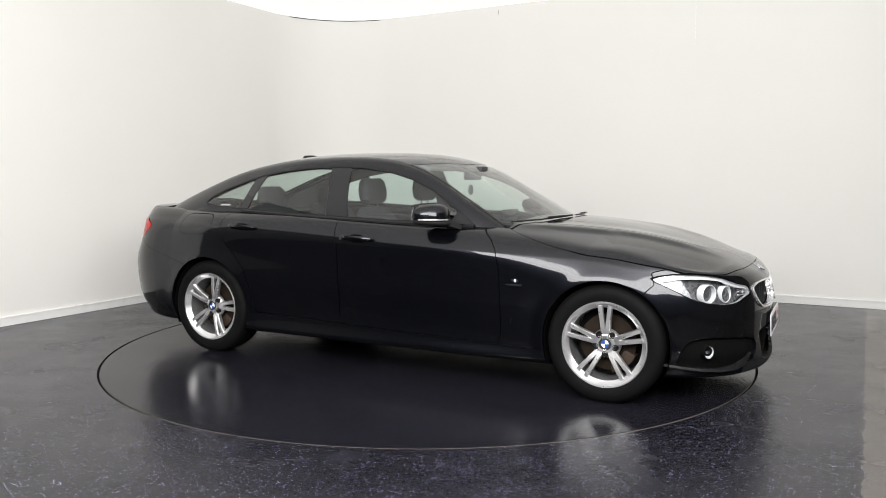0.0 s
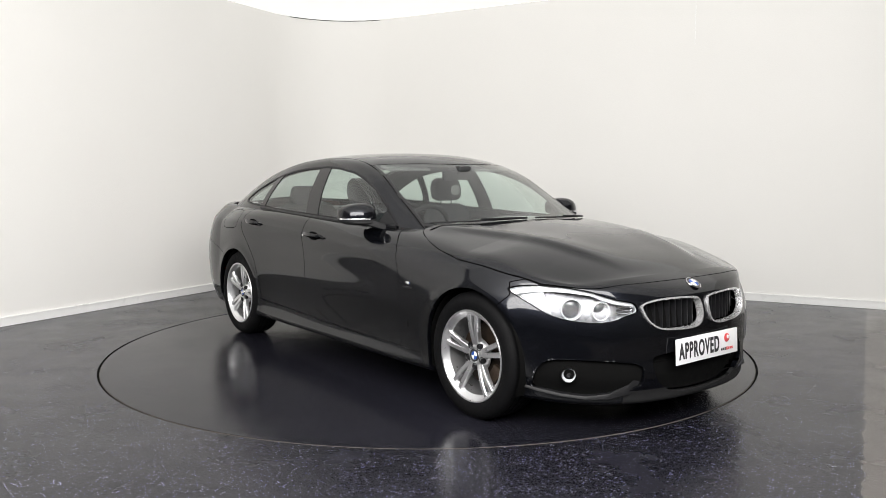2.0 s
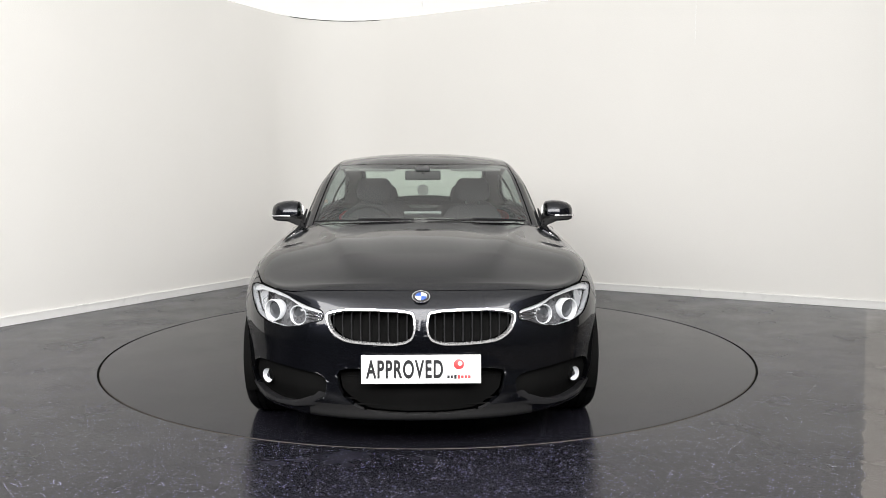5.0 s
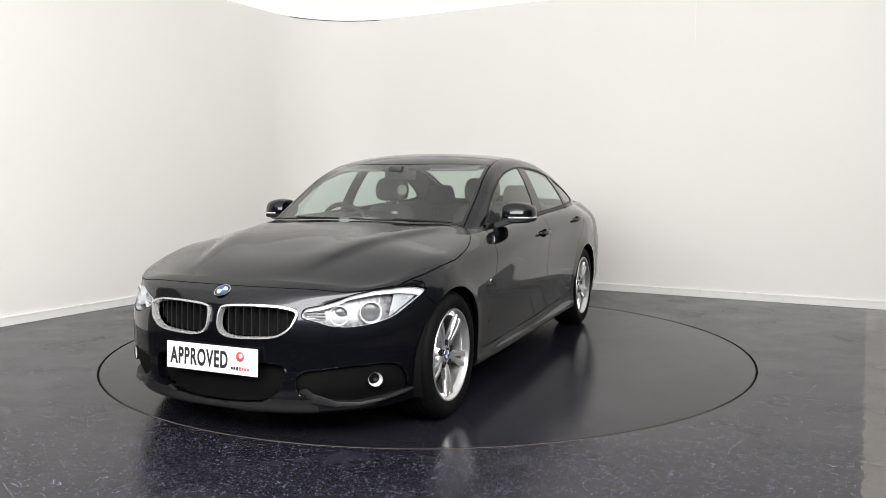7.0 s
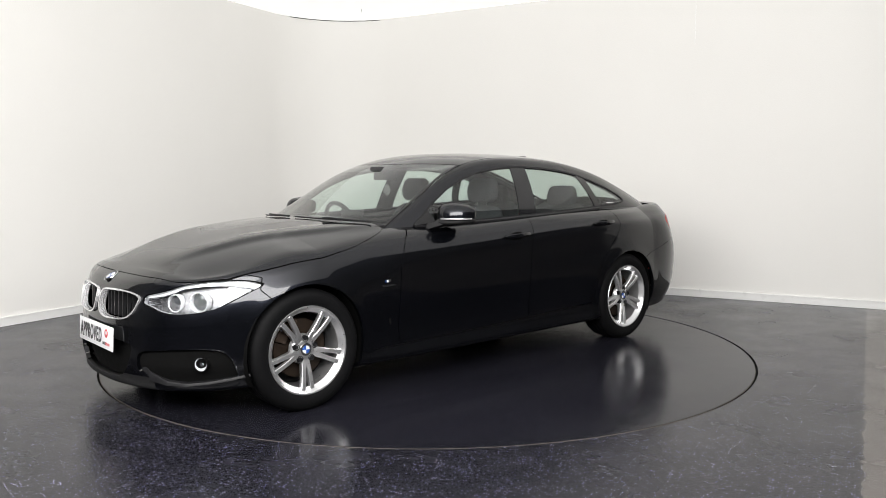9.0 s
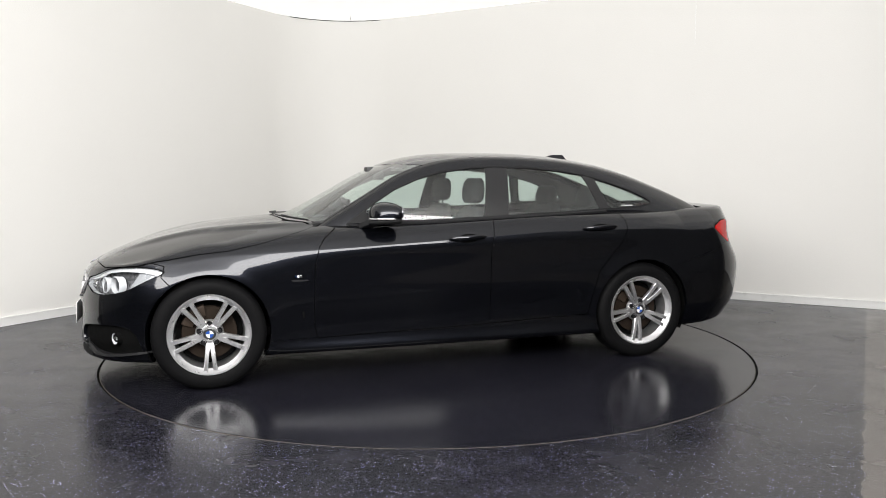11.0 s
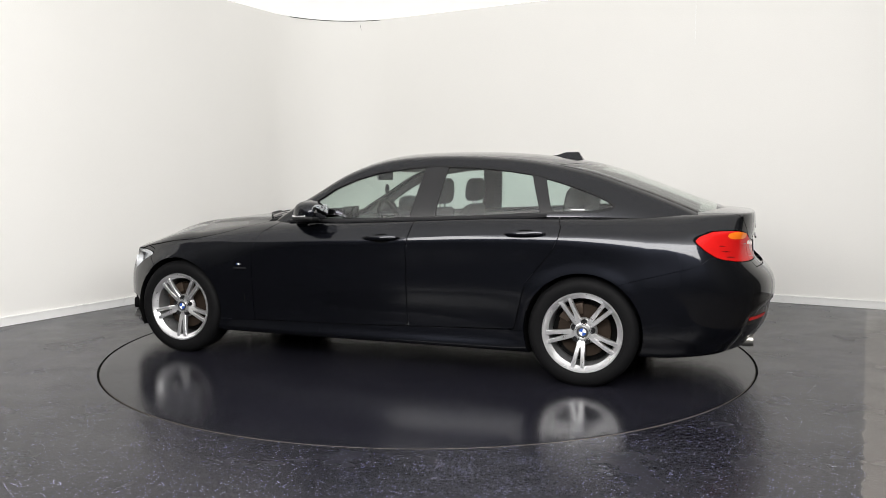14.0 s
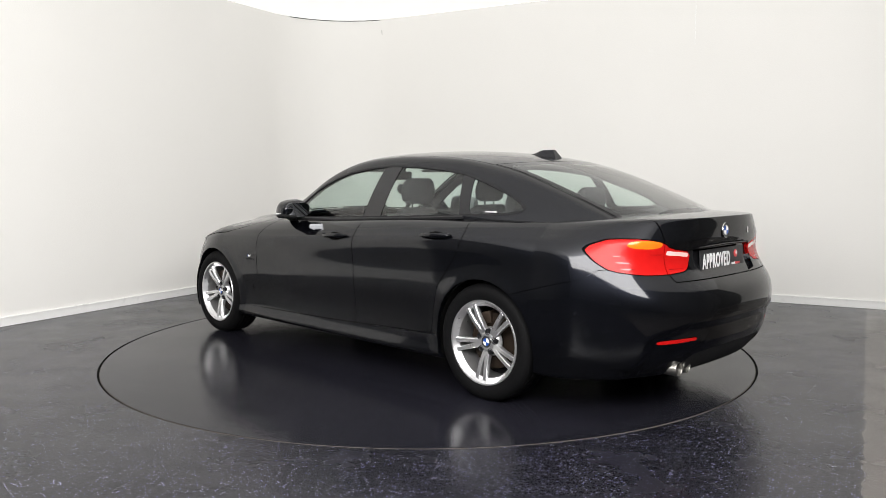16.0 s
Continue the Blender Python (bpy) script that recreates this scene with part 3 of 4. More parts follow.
def car_parts(car):
    ax = lambda V: np.abs(V[:, 1])
    xz = lambda poly, V: inside_poly(V[:, 0], V[:, 2], poly)
    yz = lambda poly, V: inside_poly(ax(V), V[:, 2], poly)
    shell_m = BODY
    # open the shell under the greenhouse
    _, shell_m = clip(shell_m, lambda V: np.maximum.reduce([V[:, 0] - .78, -2.02 - V[:, 0], ax(V) - FOOT_Y(V[:, 0]) + .035, .80 - V[:, 2]]))
    for x in AXLES:
        _, shell_m = clip(shell_m, lambda V: np.maximum(np.hypot(V[:, 0] - x, V[:, 2] - HUB_Z - .004) - ARCH_R, .4 - ax(V)))
    # wheel-arch lips roll inwards: made by the panels' folded rims
    P = {}

    def take(name, f, gap=.0024):
        nonlocal shell_m
        P[name], rest = clip(shell_m, lambda V: f(V) + gap)
        P[name + "_gap"], shell_m = clip(rest, lambda V: f(V) - gap)
    front = lambda V, lim=1.55: lim - V[:, 0]
    lid = rounded(BONNET, 2)
    take("bonnet", lambda V: np.maximum(inside_poly(V[:, 0], ax(V), lid), .62 - V[:, 2]), .002)
    lamp = rounded(HEADLAMP, 1)
    take("headlamp", lambda V: np.maximum(yz(lamp, V), front(V)))
    kid = rounded(KIDNEY)
    take("kidney", lambda V: np.maximum(yz(kid, V), front(V)), .0)
    mid, sid = rounded(MID_INTAKE, 1), rounded(SIDE_INTAKE, 2)
    take("mid_intake", lambda V: np.maximum(yz(mid, V), front(V)), .0)
    take("side_intake", lambda V: np.maximum(yz(sid, V), front(V)), .0)
    tl = rounded(TAIL_LAMP, 1)
    take("tail_lamp", lambda V: np.maximum(yz(tl, V), V[:, 0] + 1.85))
    take("front_door", lambda V: xz(FRONT_DOOR, V))
    take("rear_door", lambda V: xz(REAR_DOOR, V))
    take("sill", lambda V: xz(SILL, V), .0012)
    boot = lambda V: np.maximum.reduce([V[:, 0] + 2.0, ax(V) - np.interp(V[:, 0], (-2.34, -2.25, -2.15, -2.0), (.53, .565, .60, .61)), .705 - V[:, 2]])
    well = rounded(PLATE_WELL, 1)
    take("plate_well", lambda V: np.maximum(yz(well, V), V[:, 0] + 2.1), .0)
    take("boot_lid", boot)
    take("chin", lambda V: np.maximum.reduce([V[:, 2] - .222, ax(V) - .50, front(V, 1.9)]), .0)
    take("rear_reflector", lambda V: np.maximum(yz(REFLECTOR_STRIP, V), V[:, 0] + 2.1), .001)
    take("diffuser", lambda V: np.maximum(yz(DIFFUSER, V), V[:, 0] + 2.1), .0015)
    take("rear_bumper", lambda V: xz(QUARTER_SEAM, V), .0013)
    take("rear_quarter", lambda V: V[:, 0] + .5)
    bump = ((1.64, .72), (1.66, .66), (1.60, .60), (1.60, .0), (2.4, 0), (2.4, .9), (1.8, .76))
    take("front_bumper", lambda V: xz(bump, V))
    P["front_fender"] = shell_m

    for name in ("bonnet", "boot_lid", "front_bumper", "rear_bumper"):
        panel(name, both(P[name]), PAINT, car, rim=.024 if name == "front_bumper" else .02)
    panel("plate_well", both(sunk(P["plate_well"], .018)), PIANO, car, "gloss black number plate recess", rim=0)
    panel("chin", both(P["chin"]), PLASTIC, car, "black plastic chin under the bumper", rim=.02)
    panel("diffuser", both(sunk(P["diffuser"], .006)), PLASTIC, car, "black rear diffuser", rim=.01)
    for s in (1, -1):
        panel("rear_reflector", P["rear_reflector"] if s > 0 else mirror(P["rear_reflector"]), RED, car, "red strip reflector", rim=.004)
    # the fuel flap, on one side alone
    flap_f = lambda V: inside_poly(V[:, 0], V[:, 2], rounded(FUEL_FLAP, 1))
    flap, around = clip(P["rear_quarter"], lambda V: flap_f(V) + .002)
    P["fuel_gap"], around = clip(around, lambda V: flap_f(V) - .002)
    panel("fuel_flap", mirror(flap), PAINT, car, rim=.006)
    panel("fuel_flap_gap", mirror(sunk(P.pop("fuel_gap"), .006)), DARK, car, "dark gap round the fuel flap", rim=0)
    P["rear_quarter_right"] = around
    for name in ("front_fender", "front_door", "rear_door", "rear_quarter", "sill"):
        for s in (1, -1):
            for i, piece in enumerate(pieces(P["rear_quarter_right"] if (name, s) == ("rear_quarter", -1) else P[name])):
                panel(name if i == 0 else "filler_panel", piece if s > 0 else mirror(piece), PAINT, car, rim=.022)
    # dark seals in the gaps
    gaps = merge(*[sunk(P[k], .009) for k in list(P) if isinstance(k, str) and k.endswith("_gap") and len(P[k][2])])
    for strip in pieces(gaps):
        for piece in (strip, mirror(strip)):
            panel("seal", piece, DARK, car, "black rubber seal in a panel gap", rim=0)
    # inner skin behind doors and sides, so that the cabin is closed
    inner = merge(P["front_door"], P["rear_door"])
    for s in (1, -1):
        m = sunk(inner, .07)
        V = m[0].copy()
        panel("door_card", (V, -m[1], m[2][:, ::-1]) if s > 0 else mirror((V, -m[1], m[2][:, ::-1])), DASH, car, "black inner door lining", rim=0)
    return P


def greenhouse_parts(car):
    ax = lambda V: np.abs(V[:, 1])
    g = HOUSE
    out = {}

    def take(name, f, gap=.0):
        nonlocal g
        out[name], rest = clip(g, lambda V: f(V) + gap)
        if gap:
            out[name + "_gap"], g = clip(rest, lambda V: f(V) - gap)
        else:
            g = rest
    screen = lambda V: np.maximum.reduce([ax(V) - EDGE_Y(V[:, 0]) + .040, .225 - .49 * V[:, 1]**2 - V[:, 0]])
    rear = lambda V: np.maximum.reduce([ax(V) - EDGE_Y(V[:, 0]) + .052, V[:, 0] + 1.38 - .62 * V[:, 1]**2])
    roof = lambda V: np.maximum(ax(V) - EDGE_Y(V[:, 0]) + .040, np.abs(V[:, 0] + .5) - 1.6)
    take("windscreen", screen, .004)
    take("rear_window", rear, .004)
    take("roof_panel", roof, .0025)
    take("dlo", lambda V: np.maximum(inside_poly(V[:, 0], V[:, 2], WINDOWS), .45 - ax(V)))
    d = out["dlo"]
    strip_in, strip = clip(d, lambda V: inside_poly(V[:, 0], V[:, 2], WINDOWS) + .011)
    fp, rest = clip(strip_in, lambda V: inside_poly(V[:, 0], V[:, 2], FRONT_PANE) + .004)
    rp, rest = clip(rest, lambda V: inside_poly(V[:, 0], V[:, 2], REAR_PANE) + .004)
    qp, rest = clip(rest, lambda V: inside_poly(V[:, 0], V[:, 2], rounded(QUARTER_PANE, 1)) + .004)
    for s in (1, -1):
        w = (lambda m: m) if s > 0 else mirror
        panel("side_frame", w(g), PAINT, car, rim=.03)
        panel("window_seal", w(sunk(strip, -.002)), TRIM, car, "satin black window surround", rim=.01)
        for piece in clip(rest, lambda V: V[:, 0] + .8):
            panel("pillar_cover", w(piece), PIANO, car, "gloss black pillar cover", rim=.006)
        for nm, m in (("front_side_window", fp), ("rear_side_window", rp), ("quarter_window", qp)):
            ob = panel(nm, w(sunk(m, .004)), GLASS, car, "tinted glass pane", rim=0)
            ob.visible_shadow = False
    # screens with their black printed borders
    clear, band = clip(out["windscreen"], lambda V: np.maximum.reduce([ax(V) - EDGE_Y(V[:, 0]) + .062, .203 - .49 * V[:, 1]**2 - V[:, 0], V[:, 0] - .97 + .62 * V[:, 1]**2]))
    ob = panel("windscreen", both(clear), SCREEN, car, "clear windscreen glass", rim=0)
    ob.visible_shadow = False
    panel("windscreen_border", both(band), PIANO, car, "black printed windscreen border", rim=.004)
    clear, band = clip(out["rear_window"], lambda V: np.maximum.reduce([ax(V) - EDGE_Y(V[:, 0]) + .085, V[:, 0] + 1.45 - .62 * V[:, 1]**2, -2.12 - V[:, 0]]))
    ob = panel("rear_window", both(clear), SCREEN, car, "clear rear glass", rim=0)
    ob.visible_shadow = False
    panel("rear_window_border", both(band), PAINT, car, rim=.004)
    panel("roof", both(out["roof_panel"]), PAINT, car, rim=.01)
    gaps = merge(*[sunk(out[k], .006) for k in out if k.endswith("_gap")])
    panel("roof_seal", both(gaps), DARK, car, "black roof seal", rim=0)
    head = both(sunk(merge(out["roof_panel"], g), .022))
    panel("headliner", (head[0], -head[1], head[2][:, ::-1]), HEADLINER, car, "grey cloth headliner", rim=0)


def lamp_parts(car, P):
    m = P["headlamp"]
    ax = lambda V: np.abs(V[:, 1])
    for s in (1, -1):
        w = (lambda q: q) if s > 0 else mirror
        lampo = panel("headlamp", w(sunk(m, .055)), BOWL, car, "clear headlamp with twin round projectors", rim=0)
        wall_m = panel("lamp_housing", w(sunk(m, .004)), CHROME, lampo, rim=.05)
        # the housing keeps its folded edge alone
        me = wall_m.data
        bm = bmesh.new()
        bm.from_mesh(me)
        n0 = len(np.unique(m[2]))
        bmesh.ops.delete(bm, geom=[f for f in bm.faces if all(v.index < n0 for v in f.verts)], context="FACES")
        bm.to_mesh(me)
        bm.free()
        # brow strip along the top
        brow, _ = clip(m, lambda V: np.maximum(inside_poly(ax(V), V[:, 2], HEADLAMP), -(inside_poly(ax(V), V[:, 2] + .013 + .013 * np.clip((ax(V) - .45) / .3, 0, 1), HEADLAMP))))
        brow, _ = clip(brow, lambda V: .60 - V[:, 2])
        panel("brow_strip", w(sunk(brow, .018)), RING, lampo, "pale light strip", rim=.012)
        edge, _ = clip(m, lambda V: -.0035 - inside_poly(ax(V), V[:, 2], rounded(HEADLAMP, 1)))
        panel("edge_strip", w(sunk(edge, .010)), REFLECTOR, lampo, "pale moulded edge", rim=.02)
        for y, z, r, d in ((.682, .606, .052, .02), (.556, .594, .047, .03)):
            x = 1.902 if y > .6 else 1.968
            yaw = 33 if y > .6 else 24
            turn = pose(x, s * y, z, 0, 0, s * yaw)
            ring = lathe_bm([(r - .004, -.03), (r - .001, .013), (r - .003, .016), (r - .0065, .014), (r - .008, -.02)], 36, "X")
            ob = bm_part("light_ring", ring, RING, lampo, "pale ring light")
            ob.matrix_basis = turn
            ball = lathe_bm([(.0, .002), (.014, .001), (.028, -.003), (r - .010, -.009), (r - .008, -.02)], 32, "X")
            ob = bm_part("projector", ball, LENS, lampo, "dark glass projector lens")
            ob.matrix_basis = turn
        tip, _ = clip(m, lambda V: np.maximum(inside_poly(ax(V), V[:, 2], HEADLAMP) + .010, .765 - ax(V)))
        low_tip, high_tip = clip(tip, lambda V: V[:, 2] - .628)
        panel("turn_signal", w(sunk(high_tip, .035)), REFLECTOR, lampo, "pale turn signal", rim=.006)
        panel("side_reflector", w(sunk(low_tip, .032)), REFLECTOR, lampo, "pale ribbed side reflector", rim=.006)
        for i in range(3):
            ob = bm_part("fin_strip", box_bm((.006, .085, .006)), CHROME, lampo, bevel=.0015)
            ob.matrix_basis = pose(2.045, s * .478, .586 + .014 * i, 0, 0, s * 22)
        lens = panel("lens", w(sunk(m, .002)), CLEAR, lampo, "clear lamp lens", rim=0)
        lens.visible_shadow = False
    t = P["tail_lamp"]
    seam = lambda V: ax(V) - .545
    lid, rest = clip(t, lambda V: seam(V) + .003)
    _, wing = clip(rest, lambda V: seam(V) - .003)
    amber_poly = ((.73, .898), (.68, .912), (.60, .908), (.56, .898), (.558, .876), (.62, .868), (.71, .874))
    amber, wing_r = clip(wing, lambda V: inside_poly(ax(V), V[:, 2], rounded(amber_poly, 1)))
    rev_poly = ((.53, .858), (.36, .838), (.365, .818), (.535, .836))
    rev, lid_r = clip(lid, lambda V: inside_poly(ax(V), V[:, 2], rev_poly))
    for s in (1, -1):
        w = (lambda q: q) if s > 0 else mirror
        a = panel("tail_lamp", w(wing_r), RED, car, "red tail lamp with an amber indicator", rim=.03)
        panel("indicator", w(amber), AMBER, a, "amber indicator", rim=.004)
        b = panel("boot_lamp", w(lid_r), RED, car, "red inner tail lamp on the boot lid", rim=.03)
        panel("reversing_light", w(rev), PINK, b, "clear reversing light", rim=.004)
        for z in (.768, .786, .803):
            bar, _ = clip(lid_r, lambda V: np.maximum(np.abs(V[:, 2] - z) - .003, np.abs(ax(V) - .455) - .075))
            for piece in pieces(bar):
                panel("light_bar", w(sunk(piece, -.0015)), DARKRED, b, "darker red light bar", rim=.002)
        for z in (.775, .806, .838):
            bar, _ = clip(wing_r, lambda V: np.maximum(np.abs(V[:, 2] - z) - .0035, np.abs(ax(V) - .665) - .11))
            for piece in pieces(bar):
                panel("light_bar", w(sunk(piece, -.0015)), DARKRED, a, "darker red light bar", rim=.002)


def grille_parts(car, P):
    ax = lambda V: np.abs(V[:, 1])
    kid = rounded(KIDNEY)
    frame_m, hole = clip(P["kidney"], lambda V: -.0078 - inside_poly(ax(V), V[:, 2], kid))
    for s in (1, -1):
        w = (lambda q: q) if s > 0 else mirror
        k = panel("kidney_grille", w(sunk(frame_m, -.012)), SATIN, car, "chrome-framed kidney grille with black slats", rim=.035)
        panel("grille_back", w(sunk(hole, .05)), DARK, k, "black mesh", rim=0)
        for i in range(9):
            y = .062 + .041 * i
            z1, z0 = .632 - .0 * i, (.500 if y < .33 else .500 + (y - .33) * .55)
            xf = 2.148 - .72 * max(0, y - .08) ** 2
            bm = loft_bm([[(xf - .03 * 0 + dx - .05 * (z - .5), y + dy, z) for dx, dy in ((-.012, -.0028), (-.012, .0028), (-.04, .0028), (-.04, -.0028))] for z in np.linspace(z0, z1, 6)])
            bmesh.ops.transform(bm, matrix=Matrix.Diagonal((1, s, 1, 1)), verts=bm.verts)
            bm_part("slat", bm, TRIM, k, "satin black slat")
    panel("intake_mesh", both(sunk(P["mid_intake"], .045)), DARK, car, "black lower intake mesh", rim=0)
    for z in np.linspace(.215, .365, 7):
        pts = [(2.122 - .30 * abs(y) ** 2.3, y, z) for y in np.linspace(-.325, .325, 25)]
        bm_part("intake_bar", tube_bm(pts, .0045, 8), DARK, car, "black intake bar")
    for s in (1, -1):
        w = (lambda q: q) if s > 0 else mirror
        panel("side_intake", w(sunk(P["side_intake"], .021)), DARK, car, "black side intake", rim=0)
        f = bm_part("fog_lamp", lathe_bm([(.038, -.06), (.038, .004), (.036, .006), (.033, .004)], 40, "X"), DARK, car, "round clear fog lamp in a black ring")
        f.matrix_basis = pose(1.922, s * .714, .302, 0, 0, s * 34)
        bm_part("lens", lathe_bm([(.0, .008), (.016, .007), (.028, .004), (.033, -.003)], 32, "X"), CLEAR, f, "clear lens")
        bm_part("reflector", lathe_bm([(.0, -.026), (.016, -.022), (.027, -.010), (.033, .003)], 32, "X"), RING, f, "bright reflector")
        bm_part("bulb_shield", lathe_bm([(.0, .002), (.010, .0), (.012, -.02)], 20, "X"), CHROME, f)
        ledge = [(1.800, .775, .372), (1.868, .735, .384), (1.94, .668, .384), (2.005, .598, .375), (2.065, .505, .362), (2.105, .41, .352)]
        rings = [[(x + .012, s * (y + .006), z - .004), (x + .006, s * (y + .003), z + .010), (x - .03, s * (y - .015), z + .012), (x - .03, s * (y - .015), z - .012)] for x, y, z in ledge]
        bm_part("intake_ledge", loft_bm(rings), TRIM, car, bevel=.0015)
        # splitter blade under the side intake
        line = [(1.70 + .0, .835, .232), (1.80, .790, .214), (1.90, .735, .200), (1.98, .660, .190), (2.04, .575, .190), (2.085, .48, .205), (2.10, .42, .235)]
        rings = []
        for i, (x, y, z) in enumerate(line):
            t = i / (len(line) - 1)
            up = .006 + .055 * max(0, t - .6) / .4
            rings.append([(x + .004, s * (y + .004), z), (x, s * y, z + .008 + up), (x - .07, s * (y - .05), z + .012 + up * .4), (x - .07, s * (y - .05), z)])
        bm_part("splitter", loft_bm(rings), TRIM, car, "satin black bumper blade", bevel=.002)


def roundel(parent, r, m):
    """A round badge: chrome ring, dark band, blue and white quarters."""
    b = bm_part("badge", lathe_bm([(0, .0), (r * .98, .0), (r, .002), (r * .97, .0045), (r * .92, .004), (r * .62, .0038), (0, .0036)], 40, "X"), CHROME, parent, "round enamel badge with blue and white quarters")
    b.matrix_basis = m
    bm_part("badge_band", lathe_bm([(r * .66, .0042), (r * .90, .0046), (r * .90, .003), (r * .66, .003)], 40, "X", closed=True), INK, b, "dark band")
    for q in range(4):
        a = np.linspace(q * math.pi / 2, (q + 1) * math.pi / 2, 10)
        pts = [(0, 0)] + [(r * .62 * math.cos(t), r * .62 * math.sin(t)) for t in a]
        ob = bm_part("badge_quarter", slab_bm(pts, .002), BLUE if q % 2 else ENAMEL, b, smooth=False)
        ob.matrix_basis = pose(.0048, 0, 0)
    return b


def wheel(car, x, s, track, spin):
    w = new("wheel")
    w.parent = car
    w.matrix_basis = pose(x, s * track, HUB_Z, 0, 0, 0 if s > 0 else 180) @ pose(0, 0, 0, 0, spin, 0)
    R = HUB_Z + .002
    prof = [(.226, -.100), (.245, -.108), (.275, -.112), (.300, -.108), (.314, -.095), (R - .002, -.080)]
    for g in (-.052, -.018, .018, .052):
        prof += [(R, g - .006), (R - .007, g - .004), (R - .007, g + .004), (R, g + .006)]
    prof += [(R - .002, .080), (.314, .095), (.300, .108), (.275, .112), (.250, .109), (.238, .104), (.226, .098)]
    tyre = bm_part("tyre", lathe_bm(prof, 120), RUBBER, w, "black low-profile road tyre")
    for k in range(72):
        ob = box_bm((.004, .034, .008), m=None)
        if k == 0:
            sipe = bm_part("tread_block", ob, RUBBER, w)
            sipe.matrix_basis = pose(0, .068, 0, 0, 0, 0) @ pose(0, 0, 0, 0, 0, 0) @ pose(0, 0, R - .0048)
        else:
            ob.free()
            c = new("tread_block", sipe.data)
            c.parent = w
            c.matrix_basis = Matrix.Rotation(2 * math.pi * k / 72, 4, "Y") @ pose(0, .068, R - .0048)
    rim = [(.150, -.09), (.205, -.088), (.222, -.10), (.234, -.100), (.232, -.094), (.212, -.080), (.205, -.04), (.205, .05), (.214, .080), (.226, .090), (.231, .100), (.2355, .1035), (.2335, .108), (.226, .107), (.219, .098), (.211, .088), (.200, .078), (.197, .05), (.197, -.05)]
    bm_part("rim", lathe_bm(rim, 96), ALLOY, w, "silver alloy rim")
    hub = lathe_bm([(.0, .062), (.034, .062), (.037, .074), (.041, .075), (.060, .070), (.074, .060), (.082, .035), (.060, .02), (0, .02)], 60)
    bm_part("hub", hub, ALLOY, w, "silver wheel hub")
    cap = roundel(w, .034, pose(0, .073, 0, 0, 0, 90))
    for i in range(5):
        a = math.radians(-90 + 72 * i)
        for d in (-1, 1):
            rings = []
            for t in np.linspace(0, 1, 9):
                r = .045 + t * .164
                off = d * (.0060 + .0215 * t ** .8)
                half = .0112 + .0022 * t + .006 * (1 - t) ** 3
                top = .070 + .012 * math.sin(t * 2.2) + .014 * t
                dep = .030 - .006 * t
                mm = []
                for (o, h) in ((-half, top - dep), (-half * .97, top - .004), (-half * .72, top), (half * .72, top), (half * .97, top - .004), (half, top - dep)):
                    q = off + o
                    mm.append((r * math.cos(a) - q * math.sin(a), h, r * math.sin(a) + q * math.cos(a)))
                rings.append(mm)
            bm_part("spoke", loft_bm(rings), ALLOY, w, "silver alloy spoke")
        b = a + math.radians(36)
        bolt = bm_part("wheel_bolt", lathe_bm([(0, .066), (.009, .066), (.011, .060), (.0165, .0675), (.0180, .060), (.0180, .04)], 16), TRIM, w, "dark recessed wheel bolt")
        bolt.matrix_basis = pose(.057 * math.cos(b), .010, .057 * math.sin(b))
    bm_part("valve", tube_bm([(.150, .055, .125), (.145, .085, .121)], .004, 8), CHROME, w)
    disc = bm_part("brake_disc", lathe_bm([(.07, .012), (.155, .012), (.157, .0), (.155, -.012), (.07, -.012)], 60, closed=True), RUST, w, "rusty iron brake disc")
    rr = []
    for a in np.radians(np.linspace(20, 80, 9)):
        rr.append([(r * math.cos(a), o, r * math.sin(a)) for r, o in ((.10, .03), (.165, .034), (.168, -.03), (.10, -.03))])
    bm_part("brake_caliper", loft_bm(rr), CALIPER, w, "brown iron brake caliper", bevel=.004)
    bm_part("hub_back", lathe_bm([(0, -.02), (.19, -.03), (.19, -.09), (0, -.09)], 40), DARK, w, "black brake backing")
    return w


def arch_liner(car, x, s):
    bm = bmesh.new()
    prof = np.radians(np.linspace(-25, 205, 36))
    ring = []
    for a in prof:
        ring.append([bm.verts.new((x + (ARCH_R + .004) * math.cos(a), s * y, HUB_Z + .004 + (ARCH_R + .004) * math.sin(a))) for y in (.50, .60, .70, .80, .866)])
    for p, q in zip(ring[:-1], ring[1:]):
        for j in range(4):
            bm.faces.new((p[j], p[j + 1], q[j + 1], q[j]))
    c = bm.verts.new((x, s * .50, HUB_Z))
    for p, q in zip(ring[:-1], ring[1:]):
        bm.faces.new((c, p[0], q[0]))
    bm_part("arch_liner", bm, DARK, car, "black wheel-arch liner")


